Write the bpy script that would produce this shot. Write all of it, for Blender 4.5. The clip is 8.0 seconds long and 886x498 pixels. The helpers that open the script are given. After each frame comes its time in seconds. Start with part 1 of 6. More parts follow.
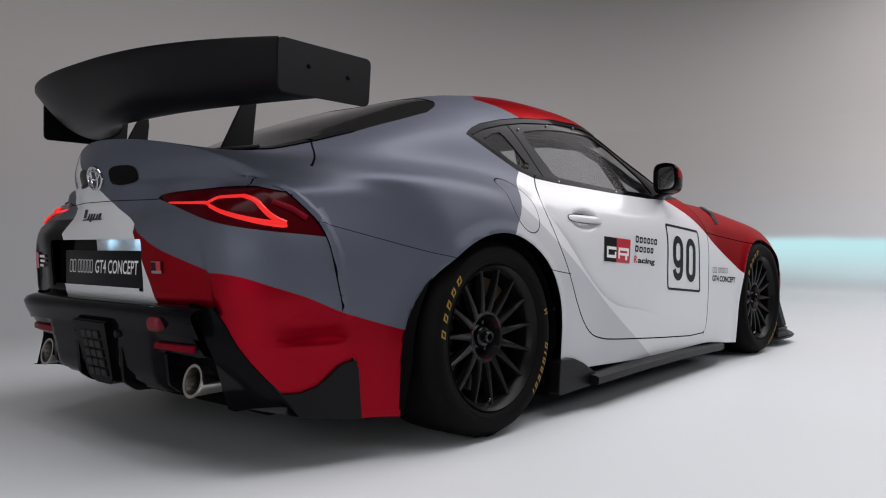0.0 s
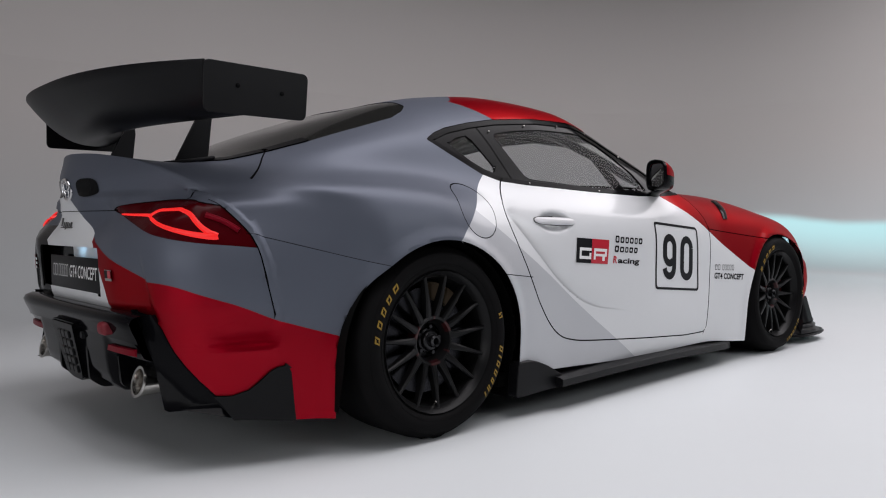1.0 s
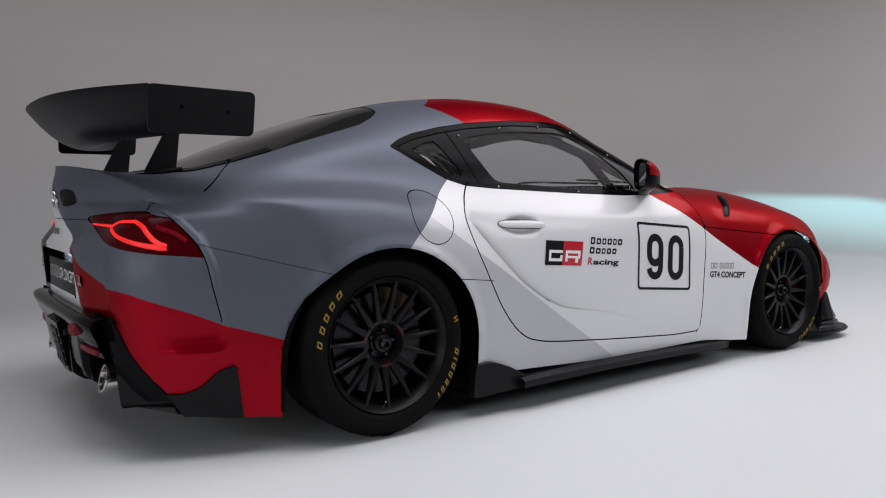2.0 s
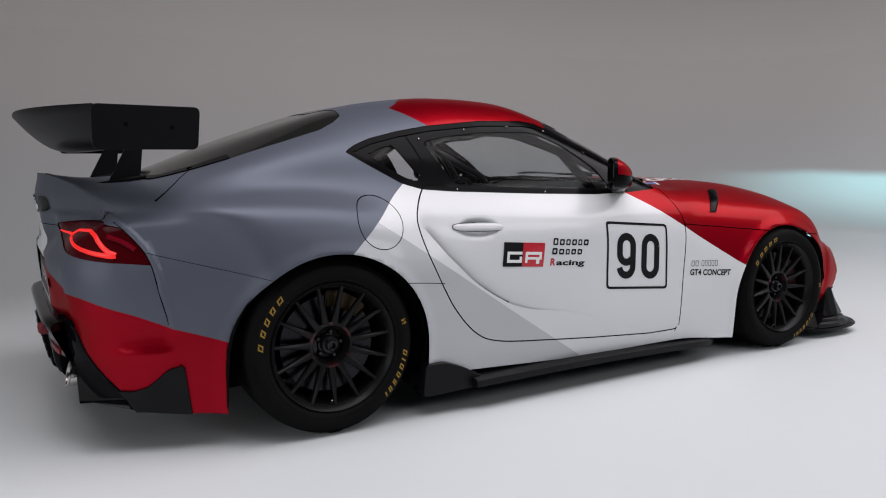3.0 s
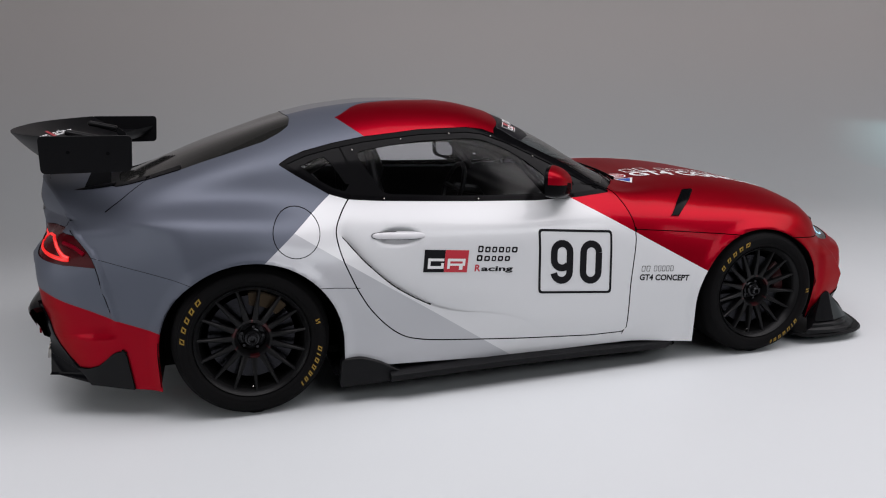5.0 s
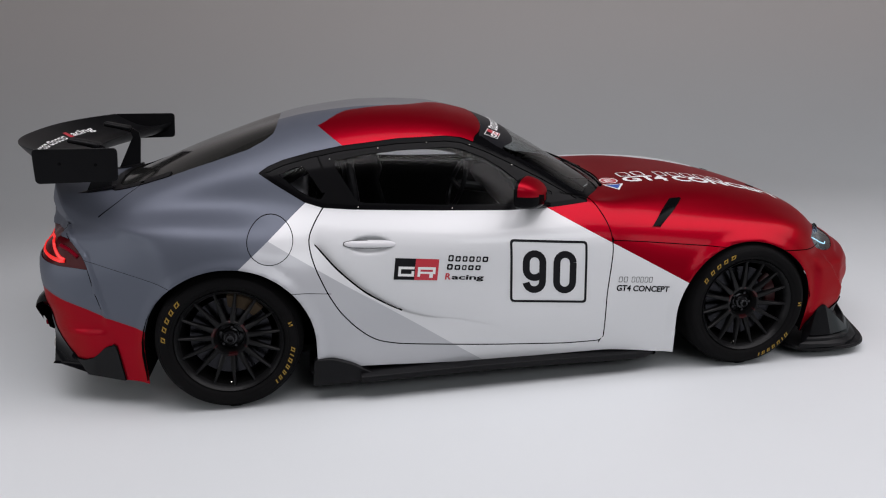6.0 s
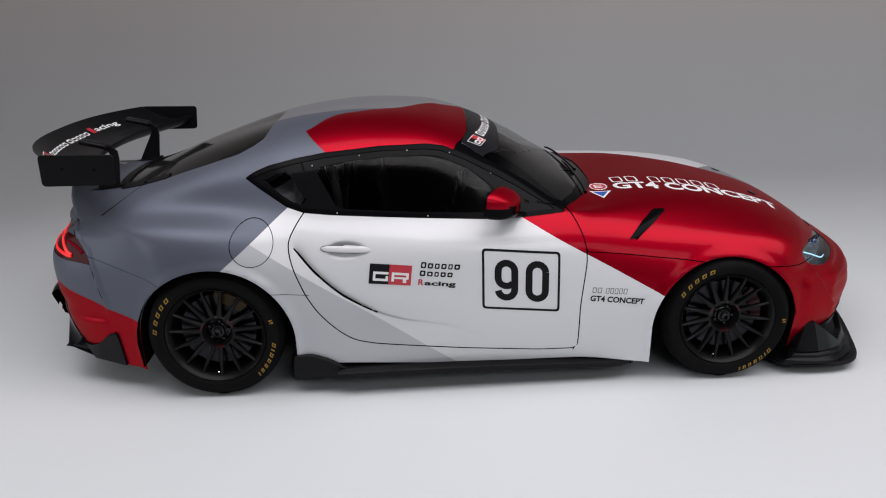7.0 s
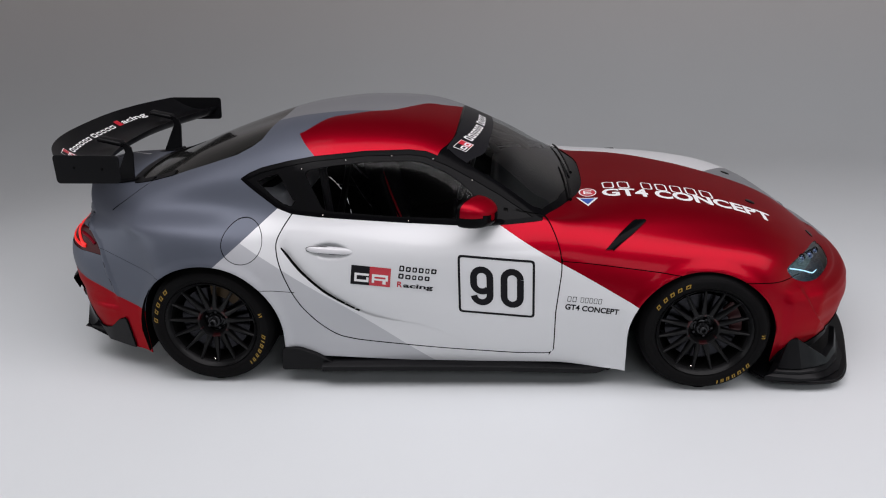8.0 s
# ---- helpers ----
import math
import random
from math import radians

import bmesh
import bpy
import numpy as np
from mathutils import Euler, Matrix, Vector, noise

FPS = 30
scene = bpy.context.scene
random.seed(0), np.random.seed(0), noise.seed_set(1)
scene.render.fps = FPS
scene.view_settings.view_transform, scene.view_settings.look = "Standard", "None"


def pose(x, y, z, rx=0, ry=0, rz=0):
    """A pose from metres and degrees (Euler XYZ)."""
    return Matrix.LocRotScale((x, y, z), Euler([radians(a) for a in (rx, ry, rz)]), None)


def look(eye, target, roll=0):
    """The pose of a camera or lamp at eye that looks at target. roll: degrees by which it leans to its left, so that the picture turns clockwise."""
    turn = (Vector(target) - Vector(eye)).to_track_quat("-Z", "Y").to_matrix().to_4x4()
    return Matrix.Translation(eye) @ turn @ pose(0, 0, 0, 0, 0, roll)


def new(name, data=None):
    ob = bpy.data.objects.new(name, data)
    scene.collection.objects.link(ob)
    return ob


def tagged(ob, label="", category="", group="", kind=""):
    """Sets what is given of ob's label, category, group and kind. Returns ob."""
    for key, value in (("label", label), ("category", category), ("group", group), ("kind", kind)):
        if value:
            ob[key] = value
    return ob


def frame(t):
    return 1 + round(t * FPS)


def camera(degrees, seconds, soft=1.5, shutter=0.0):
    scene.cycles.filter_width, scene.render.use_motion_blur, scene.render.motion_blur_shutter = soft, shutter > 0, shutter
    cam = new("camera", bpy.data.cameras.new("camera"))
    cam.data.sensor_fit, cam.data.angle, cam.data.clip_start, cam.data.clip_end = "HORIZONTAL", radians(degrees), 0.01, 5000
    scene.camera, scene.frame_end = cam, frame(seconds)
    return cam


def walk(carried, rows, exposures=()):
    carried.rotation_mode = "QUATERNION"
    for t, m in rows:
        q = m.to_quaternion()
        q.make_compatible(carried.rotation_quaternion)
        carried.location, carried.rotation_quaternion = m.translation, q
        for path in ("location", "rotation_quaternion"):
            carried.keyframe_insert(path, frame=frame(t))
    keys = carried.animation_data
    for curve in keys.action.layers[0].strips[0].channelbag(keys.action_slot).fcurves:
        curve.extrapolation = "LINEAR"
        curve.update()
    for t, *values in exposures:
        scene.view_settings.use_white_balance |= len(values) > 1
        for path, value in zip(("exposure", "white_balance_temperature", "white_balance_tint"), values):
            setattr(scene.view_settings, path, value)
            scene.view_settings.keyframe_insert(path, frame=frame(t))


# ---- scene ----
cam = camera(59.0, 8.0, soft=1.1)
PATH = [
    (0, (-3.281, -2.431, 0.643), (-1.767, -1.125, 0.623), -0.3),
    (0.5, (-3.134, -2.648, 0.694), (-1.71, -1.245, 0.642), -0.3),
    (1, (-2.978, -2.82, 0.741), (-1.633, -1.342, 0.662), -0.4),
    (1.5, (-2.817, -3.012, 0.802), (-1.568, -1.455, 0.69), -0.4),
    (3, (-2.265, -3.503, 1.01), (-1.283, -1.776, 0.775), -0.7),
    (3.5, (-2.057, -3.658, 1.108), (-1.174, -1.887, 0.817), -0.6),
    (4, (-1.842, -3.81, 1.182), (-1.059, -1.999, 0.853), -0.7),
    (4.5, (-1.58, -3.969, 1.302), (-0.922, -2.121, 0.913), -0.7),
    (6, (-0.786, -4.244, 1.656), (-0.491, -2.343, 1.111), -1.1),
    (6.5, (-0.511, -4.302, 1.775), (-0.336, -2.4, 1.182), -1.3),
    (7, (-0.227, -4.333, 1.915), (-0.177, -2.443, 1.262), -1.5),
    (7.5, (0.044, -4.343, 2.05), (-0.024, -2.475, 1.34), -1.8),
    (8, (0.32, -4.353, 2.155), (0.137, -2.507, 1.407), -2.1),
]
walk(cam, [(t, look(eye, target, roll)) for t, eye, target, roll in PATH])

# ---------------------------------------------------------------- light
world = bpy.data.worlds.new("studio_dark")
scene.world = world
world.use_nodes = True
world.node_tree.nodes["Background"].inputs[0].default_value = (0.55, 0.58, 0.62, 1)
world.node_tree.nodes["Background"].inputs[1].default_value = 0.02


def softbox(name, m, sx, sy, power, colour, spread=172):
    data = bpy.data.lights.new(name, "AREA")
    data.shape, data.size, data.size_y = "RECTANGLE", sx, sy
    data.energy, data.color, data.spread = power, colour, radians(spread)
    ob = new(name, data)
    ob.matrix_world = m
    return ob


softbox("overhead_softbox", look((2.6, -1.9, 4.8), (2.6, -1.7, 0)), 10.4, 3.6, 348, (1.0, 0.962, 1.0))
softbox("side_softbox", look((2.2, -6.2, 3.4), (0.6, -0.8, 0.4)), 4.0, 1.6, 50, (0.95, 0.97, 1.0))
softbox("rear_softbox", look((-5.0, -2.1, 1.3), (-1.6, -.5, .3)), 2.6, 1.6, 20, (0.97, 0.98, 1.0))
# unseen fill added to brighten the floor behind the tail, narrow to spare the walls
softbox("tail_softbox", look((-3.4, -.9, 4.7), (-3.0, -.9, 0)), 3.2, 3.0, 25, (1.0, 0.965, 1.0), 105)
scene.view_settings.exposure = 0.0


# ---------------------------------------------------------------- materials
def material(name, colour, rough=0.5, metal=0.0, coat=0.0, grain=0.0, scale=60.0, bump=0.0, vary=0.0, vscale=4.0, spec=0.5):
    m = bpy.data.materials.new(name)
    m.use_nodes = True
    nt = m.node_tree
    b = nt.nodes["Principled BSDF"]
    b.inputs["Specular IOR Level"].default_value = 0.06 if max(colour) < 0.02 and spec == 0.5 else spec
    b.inputs["Base Color"].default_value = (*colour, 1)
    b.inputs["Roughness"].default_value = rough
    b.inputs["Metallic"].default_value = metal
    b.inputs["Coat Weight"].default_value = coat
    b.inputs["Coat Roughness"].default_value = 0.04
    tc = nt.nodes.new("ShaderNodeTexCoord")
    if grain or bump:
        n = nt.nodes.new("ShaderNodeTexNoise")
        n.inputs["Scale"].default_value = scale
        n.inputs["Detail"].default_value = 4
        nt.links.new(tc.outputs["Object"], n.inputs["Vector"])
        if grain:
            r = nt.nodes.new("ShaderNodeMapRange")
            r.inputs["To Min"].default_value = max(0.02, rough - grain)
            r.inputs["To Max"].default_value = min(1.0, rough + grain)
            nt.links.new(n.outputs["Fac"], r.inputs["Value"])
            nt.links.new(r.outputs["Result"], b.inputs["Roughness"])
        if bump:
            bp = nt.nodes.new("ShaderNodeBump")
            bp.inputs["Strength"].default_value = bump
            bp.inputs["Distance"].default_value = 0.002
            nt.links.new(n.outputs["Fac"], bp.inputs["Height"])
            nt.links.new(bp.outputs["Normal"], b.inputs["Normal"])
    if vary:
        n2 = nt.nodes.new("ShaderNodeTexNoise")
        n2.inputs["Scale"].default_value = vscale
        n2.inputs["Detail"].default_value = 5
        nt.links.new(tc.outputs["Object"], n2.inputs["Vector"])
        mx = nt.nodes.new("ShaderNodeMix")
        mx.data_type = "RGBA"
        mx.inputs["A"].default_value = (*[c * (1 - vary) for c in colour], 1)
        mx.inputs["B"].default_value = (*[min(1, c * (1 + vary)) for c in colour], 1)
        nt.links.new(n2.outputs["Fac"], mx.inputs["Factor"])
        nt.links.new(mx.outputs["Result"], b.inputs["Base Color"])
    return m


def glow(name, colour, strength):
    m = material(name, (0.02, 0.02, 0.02), 0.3)
    b = m.node_tree.nodes["Principled BSDF"]
    b.inputs["Emission Color"].default_value = (*colour, 1)
    b.inputs["Emission Strength"].default_value = strength
    return m


def glass(name, tint, rough=0.0, clear=0.8, low=0.04, high=0.9):
    """A thin pane: part of the light goes straight through, the rest is a gloss by Fresnel."""
    m = bpy.data.materials.new(name)
    m.use_nodes = True
    nt = m.node_tree
    nt.nodes.clear()
    out = nt.nodes.new("ShaderNodeOutputMaterial")
    tr = nt.nodes.new("ShaderNodeBsdfTransparent")
    tr.inputs["Color"].default_value = (*[c * clear for c in tint], 1)
    gl = nt.nodes.new("ShaderNodeBsdfGlossy")
    gl.inputs["Roughness"].default_value = rough
    lw = nt.nodes.new("ShaderNodeLayerWeight")
    lw.inputs["Blend"].default_value = 0.5
    p5 = nt.nodes.new("ShaderNodeMath")
    p5.operation = "POWER"
    p5.inputs[1].default_value = 5.0
    nt.links.new(lw.outputs["Facing"], p5.inputs[0])
    fr = nt.nodes.new("ShaderNodeMath")
    fr.operation = "MULTIPLY_ADD"
    fr.inputs[1].default_value, fr.inputs[2].default_value = high, low
    nt.links.new(p5.outputs[0], fr.inputs[0])
    mx = nt.nodes.new("ShaderNodeMixShader")
    nt.links.new(fr.outputs[0], mx.inputs[0])
    nt.links.new(tr.outputs[0], mx.inputs[1])
    nt.links.new(gl.outputs[0], mx.inputs[2])
    nt.links.new(mx.outputs[0], out.inputs[0])
    return m


GREY = material("satin_grey_paint", (0.107, 0.119, 0.152), 0.49, 0.42, 0.05, 0.03, 900, 0.0, 0.02, 3, spec=0.3)
WHITE = material("white_paint", (0.68, 0.69, 0.705), 0.3, 0.0, 0.35)
MID = material("mid_grey_paint", (0.19, 0.195, 0.21), 0.38, 0.2, 0.15)
SILVER = material("light_grey_paint", (0.46, 0.47, 0.495), 0.3, 0.1, 0.4)
RED = material("red_paint", (0.31, 0.0010, 0.011), 0.40, 0.80, 0.13, 0.02, 1200, spec=0.3)
RED.node_tree.nodes["Principled BSDF"].inputs["Specular Tint"].default_value = (0.75, 0.06, 0.07, 1)
RED.node_tree.nodes["Principled BSDF"].inputs["Coat Roughness"].default_value = 0.10
GLOSS = material("gloss_black_plastic", (0.003, 0.003, 0.0035), 0.16, 0.0, 0.0, spec=0.04)
CARBON = material("satin_black_composite", (0.0042, 0.0042, 0.005), 0.38, 0.0, 0.0, 0.05, 300, 0.03, 0.2, 25, spec=0.16)
DARK = material("matt_black_underbody", (0.003, 0.003, 0.003), 0.8)
RUBBER = material("black_tyre_rubber", (0.0065, 0.0063, 0.0066), 0.62, 0.0, 0.0, 0.08, 120, 0.1, 0.25, 9, spec=0.04)
RIM = material("satin_black_alloy", (0.0075, 0.0075, 0.008), 0.30, 0.0, 0.0, 0.05, 200, spec=0.14)
NUT = material("polished_black_steel", (0.018, 0.018, 0.020), 0.22, 0.6, 0.0, 0.04, 200, spec=0.4)
STEEL = material("brushed_steel", (0.55, 0.53, 0.50), 0.22, 1.0, 0.0, 0.06, 150)
DISC = material("worn_brake_steel", (0.022, 0.022, 0.025), 0.24, 1.0, 0.0, 0.1, 80)
YELLOW = material("yellow_tyre_paint", (0.27, 0.16, 0.010), 0.6, 0, 0, 0.1, 90, 0, 0.2, 40)
INK = material("black_vinyl", (0.012, 0.012, 0.014), 0.35)
VRED = material("red_vinyl", (0.50, 0.008, 0.025), 0.3, 0, 0.5)
VWHITE = material("white_vinyl", (0.80, 0.80, 0.80), 0.4)
BLUE = material("blue_vinyl", (0.03, 0.09, 0.38), 0.4)
LENSRED = material("dark_red_lens", (0.055, 0.0010, 0.0030), 0.22, 0, 0.06, spec=0.10)
LAMPRED = glow("red_light_guide", (1.0, 0.012, 0.010), 0.85)
PIANO = material("piano_black_paint", (0.004, 0.004, 0.005), 0.10, 0.0, 0.0, spec=0.5)
BORDER = material("dark_grey_plastic", (0.006, 0.006, 0.0065), 0.12, 0, 0, 0.02, 200, spec=.5)
CALIPER = material("dark_red_anodised", (0.035, 0.002, 0.003), 0.35, 0.3)
REFLECT = material("red_reflector", (0.17, 0.0015, 0.010), 0.3, 0, 0.0, spec=.06)
COOL = glow("cold_white_lamp", (0.40, 0.72, 1.0), 14.0)
COOL2 = glow("cold_white_strip", (0.45, 0.78, 1.0), 1.2)
BOWL = material("bluish_lamp_bowl", (0.022, 0.045, 0.065), 0.25, 0.6, 0.15, 0.1, 60, 0.4, 0.6, 28)
TOW = material("dark_red_webbing", (0.15, 0.002, 0.010), 0.6, 0, 0, 0.05, 300, 0.3)
PROJ = material("bluish_lens", (0.02, 0.05, 0.13), 0.06, 0.6, 1.0)
HANDLE = material("handle_paint", (0.62, 0.62, 0.64), 0.28, 0.0, 0.5)
LENS = glass("headlamp_lens", (0.88, 0.95, 1.0), 0.0, 0.92, 0.07, 0.9)
DARKCHROME = material("dark_chrome", (0.06, 0.06, 0.065), 0.2, 0.9)
CHROME = material("chrome", (0.75, 0.75, 0.76), 0.08, 1.0)
GLASS = glass("side_window_polycarbonate", (0.97, 0.97, 0.99), 0.12, 0.95, 0.016, 0.24)
SCREEN = glass("windscreen_glass", (0.84, 0.88, 0.88), 0.0, 0.86, 0.05, 0.85)
REARGLASS = material("dark_rear_screen", (0.014, 0.014, 0.013), 0.12, 0.0, 0.3)
GOLD = material("gold_anodised_caliper", (0.035, 0.020, 0.006), 0.35, 0.6)
FLOOR = material("painted_studio_floor", (0.645, 0.672, 0.686), 0.55, 0, 0, 0.05, 8, 0.02, 0.02, 1.2)
# the walls' warmer, brighter light is mixed into the floor colour through the cove
def cove_light_tint():
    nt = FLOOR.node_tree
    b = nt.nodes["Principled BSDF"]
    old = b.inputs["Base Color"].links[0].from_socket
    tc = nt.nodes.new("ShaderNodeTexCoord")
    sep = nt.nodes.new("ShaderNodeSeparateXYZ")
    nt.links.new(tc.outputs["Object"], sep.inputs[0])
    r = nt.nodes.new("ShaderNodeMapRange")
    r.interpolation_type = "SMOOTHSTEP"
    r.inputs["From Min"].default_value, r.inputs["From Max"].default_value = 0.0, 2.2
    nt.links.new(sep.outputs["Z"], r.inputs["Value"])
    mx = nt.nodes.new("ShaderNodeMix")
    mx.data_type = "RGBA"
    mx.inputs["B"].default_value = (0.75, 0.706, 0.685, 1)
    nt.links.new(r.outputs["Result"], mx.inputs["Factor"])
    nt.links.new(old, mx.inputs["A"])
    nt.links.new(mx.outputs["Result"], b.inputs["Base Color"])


cove_light_tint()
CEIL = material("dark_ceiling_and_unlit_side", (0.05, 0.05, 0.05), 0.9)


# ---------------------------------------------------------------- building blocks
def mesh_of(bm, name, mats, smooth=35):
    bm.normal_update()
    for f in bm.faces:
        f.smooth = smooth > 0
    if smooth:
        lim = radians(smooth)
        for e in bm.edges:
            e.smooth = not (len(e.link_faces) == 2 and e.calc_face_angle(0) > lim)
    me = bpy.data.meshes.new(name)
    bm.to_mesh(me)
    bm.free()
    for m in mats if isinstance(mats, (list, tuple)) else [mats]:
        me.materials.append(m)
    return me


def part(name, bm, mats, parent, label="", smooth=35):
    ob = new(name, mesh_of(bm, name, mats, smooth))
    ob.parent = parent
    if label:
        ob["label"] = label
    return ob


def box(bm, c, s, m=None, bev=0.0, seg=2):
    r = bmesh.ops.create_cube(bm, size=1.0)
    vs = r["verts"]
    bmesh.ops.scale(bm, vec=s, verts=vs)
    if bev:
        es = list({e for v in vs for e in v.link_edges})
        r = bmesh.ops.bevel(bm, geom=es, offset=bev, segments=seg, profile=0.5, affect="EDGES")
        vs = list({v for f in r["faces"] for v in f.verts} | {v for v in vs if v.is_valid})
    t = Matrix.Translation(c)
    bmesh.ops.transform(bm, matrix=t @ m if m else t, verts=vs)
    return vs


def tube(bm, pts, r, n=10, closed=False, cap=True):
    """A round bar along points; r may be one radius or one for each point."""
    pts = [Vector(p) for p in pts]
    rings = []
    side = None
    for i, p in enumerate(pts):
        a = pts[i - 1] if i or closed else p
        b = pts[(i + 1) % len(pts)] if i + 1 < len(pts) or closed else p
        d = (b - a).normalized()
        if side is None:
            side = d.orthogonal().normalized()
        side = (side - d * side.dot(d)).normalized()
        up = d.cross(side)
        rr = r[i] if isinstance(r, (list, tuple)) else r
        rings.append([bm.verts.new(p + (side * math.cos(2 * math.pi * k / n) + up * math.sin(2 * math.pi * k / n)) * rr) for k in range(n)])
    last = len(rings) if closed else len(rings) - 1
    for i in range(last):
        a, b = rings[i], rings[(i + 1) % len(rings)]
        for k in range(n):
            bm.faces.new((a[k], a[(k + 1) % n], b[(k + 1) % n], b[k]))
    if cap and not closed:
        bm.faces.new(rings[0][::-1])
        bm.faces.new(rings[-1])


def lathe(bm, prof, n=64, axis="y", centre=(0, 0, 0), mat=0, closed=False):
    """Turns a profile of (radius, offset along the axis) round the axis through centre."""
    cx, cy, cz = centre
    rings = []
    for r, o in prof:
        rings.append([bm.verts.new((cx + r * math.cos(2 * math.pi * k / n), cy + o, cz + r * math.sin(2 * math.pi * k / n)) if axis == "y"
                                   else (cx + o, cy + r * math.cos(2 * math.pi * k / n), cz + r * math.sin(2 * math.pi * k / n))) for k in range(n)])
    fs = []
    for i in range(len(rings) if closed else len(rings) - 1):
        a, b = rings[i], rings[(i + 1) % len(rings)]
        for k in range(n):
            f = bm.faces.new((a[k], a[(k + 1) % n], b[(k + 1) % n], b[k]))
            f.material_index = mat
            fs.append(f)
    return fs


def prism(bm, outline, lo, hi, axis="y", mat=0):
    """A plate: an outline in the two other axes, from lo to hi along the axis."""
    def at(p, q):
        return {"y": (p[0], q, p[1]), "x": (q, p[0], p[1]), "z": (p[0], p[1], q)}[axis]
    a = [bm.verts.new(at(p, lo)) for p in outline]
    b = [bm.verts.new(at(p, hi)) for p in outline]
    n = len(outline)
    fs = [bm.faces.new(a), bm.faces.new(b[::-1])]
    fs += [bm.faces.new((a[i], b[i], b[(i + 1) % n], a[(i + 1) % n])) for i in range(n)]
    for f in fs:
        f.material_index = mat
    bmesh.ops.recalc_face_normals(bm, faces=fs)
    return fs


def rounded(outline, r, n=4):
    """The outline with its corners rounded off."""
    out = []
    k = len(outline)
    for i in range(k):
        p, a, b = Vector(outline[i]), Vector(outline[i - 1]), Vector(outline[(i + 1) % k])
        u, v = (a - p), (b - p)
        d = min(r, u.length * 0.45, v.length * 0.45)
        s, e = p + u.normalized() * d, p + v.normalized() * d
        for j in range(n + 1):
            t = j / n
            out.append(tuple(s * (1 - t) ** 2 + p * 2 * t * (1 - t) + e * t * t))
    return out


def curve_through(rows, n):
    """n points on a smooth open curve through rows."""
    P = [Vector(r) for r in rows]
    out = []
    for i in range(n):
        s = i / (n - 1) * (len(P) - 1)
        k = min(int(s), len(P) - 2)
        t = s - k
        a, b, c, d = P[max(k - 1, 0)], P[k], P[k + 1], P[min(k + 2, len(P) - 1)]
        out.append(0.5 * ((2 * b) + (c - a) * t + (2 * a - 5 * b + 4 * c - d) * t * t + (3 * b - a - 3 * c + d) * t ** 3))
    return out


# ---------------------------------------------------------------- studio
def studio():
    def cove(u):
        """Floor, cove and wall along one line outwards: (distance, height) for u in 0..1."""
        r, d0, top = 2.6, 4.6, 6.2
        if u < 0.3:
            return d0 * u / 0.3, 0.0
        if u < 0.75:
            a = (u - 0.3) / 0.45 * math.pi / 2
            return d0 + r * math.sin(a), r * (1 - math.cos(a))
        return d0 + r, r + (top - r) * (u - 0.75) / 0.25

    bm = bmesh.new()
    n, k = 72, 48
    cx, cy = 0.6, -1.2
    rings = []
    for j in range(1, k + 1):
        d, z = cove(j / k)
        ring = []
        for i in range(n):
            a = 2 * math.pi * i / n
            c, s = math.cos(a), math.sin(a)
            f = 1 / (abs(c) ** 4 + abs(s) ** 4) ** 0.25
            ring.append(bm.verts.new((cx + c * d * f * 1.15, cy + s * d * f, z)))
        rings.append(ring)
    mid = bm.verts.new((cx, cy, 0))
    for i in range(n):
        bm.faces.new((mid, rings[0][i], rings[0][(i + 1) % n]))
        for j in range(k - 1):
            bm.faces.new((rings[j][i], rings[j + 1][i], rings[j + 1][(i + 1) % n], rings[j][(i + 1) % n]))
    bmesh.ops.recalc_face_normals(bm, faces=bm.faces[:])
    for f in bm.faces:
        if f.normal.z < -0.1:
            f.normal_flip()
        c = f.calc_center_median()
        # the unseen wall behind the camera is coloured dark in place of unlit studio
        if math.atan2(cy - c.y, abs(c.x - cx) / 1.15) > radians(42) and c.z > .4:
            f.material_index = 1
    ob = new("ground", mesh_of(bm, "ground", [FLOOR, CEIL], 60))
    tagged(ob, "seamless pale grey studio floor curving up into walls", "studio backdrop", kind="structure")
    bm = bmesh.new()
    box(bm, (cx, cy, 6.3), (17.5, 15.0, 0.2))
    tagged(new("ceiling", mesh_of(bm, "ceiling", CEIL, 0)), "dark flat studio ceiling", "ceiling", kind="structure")


studio()


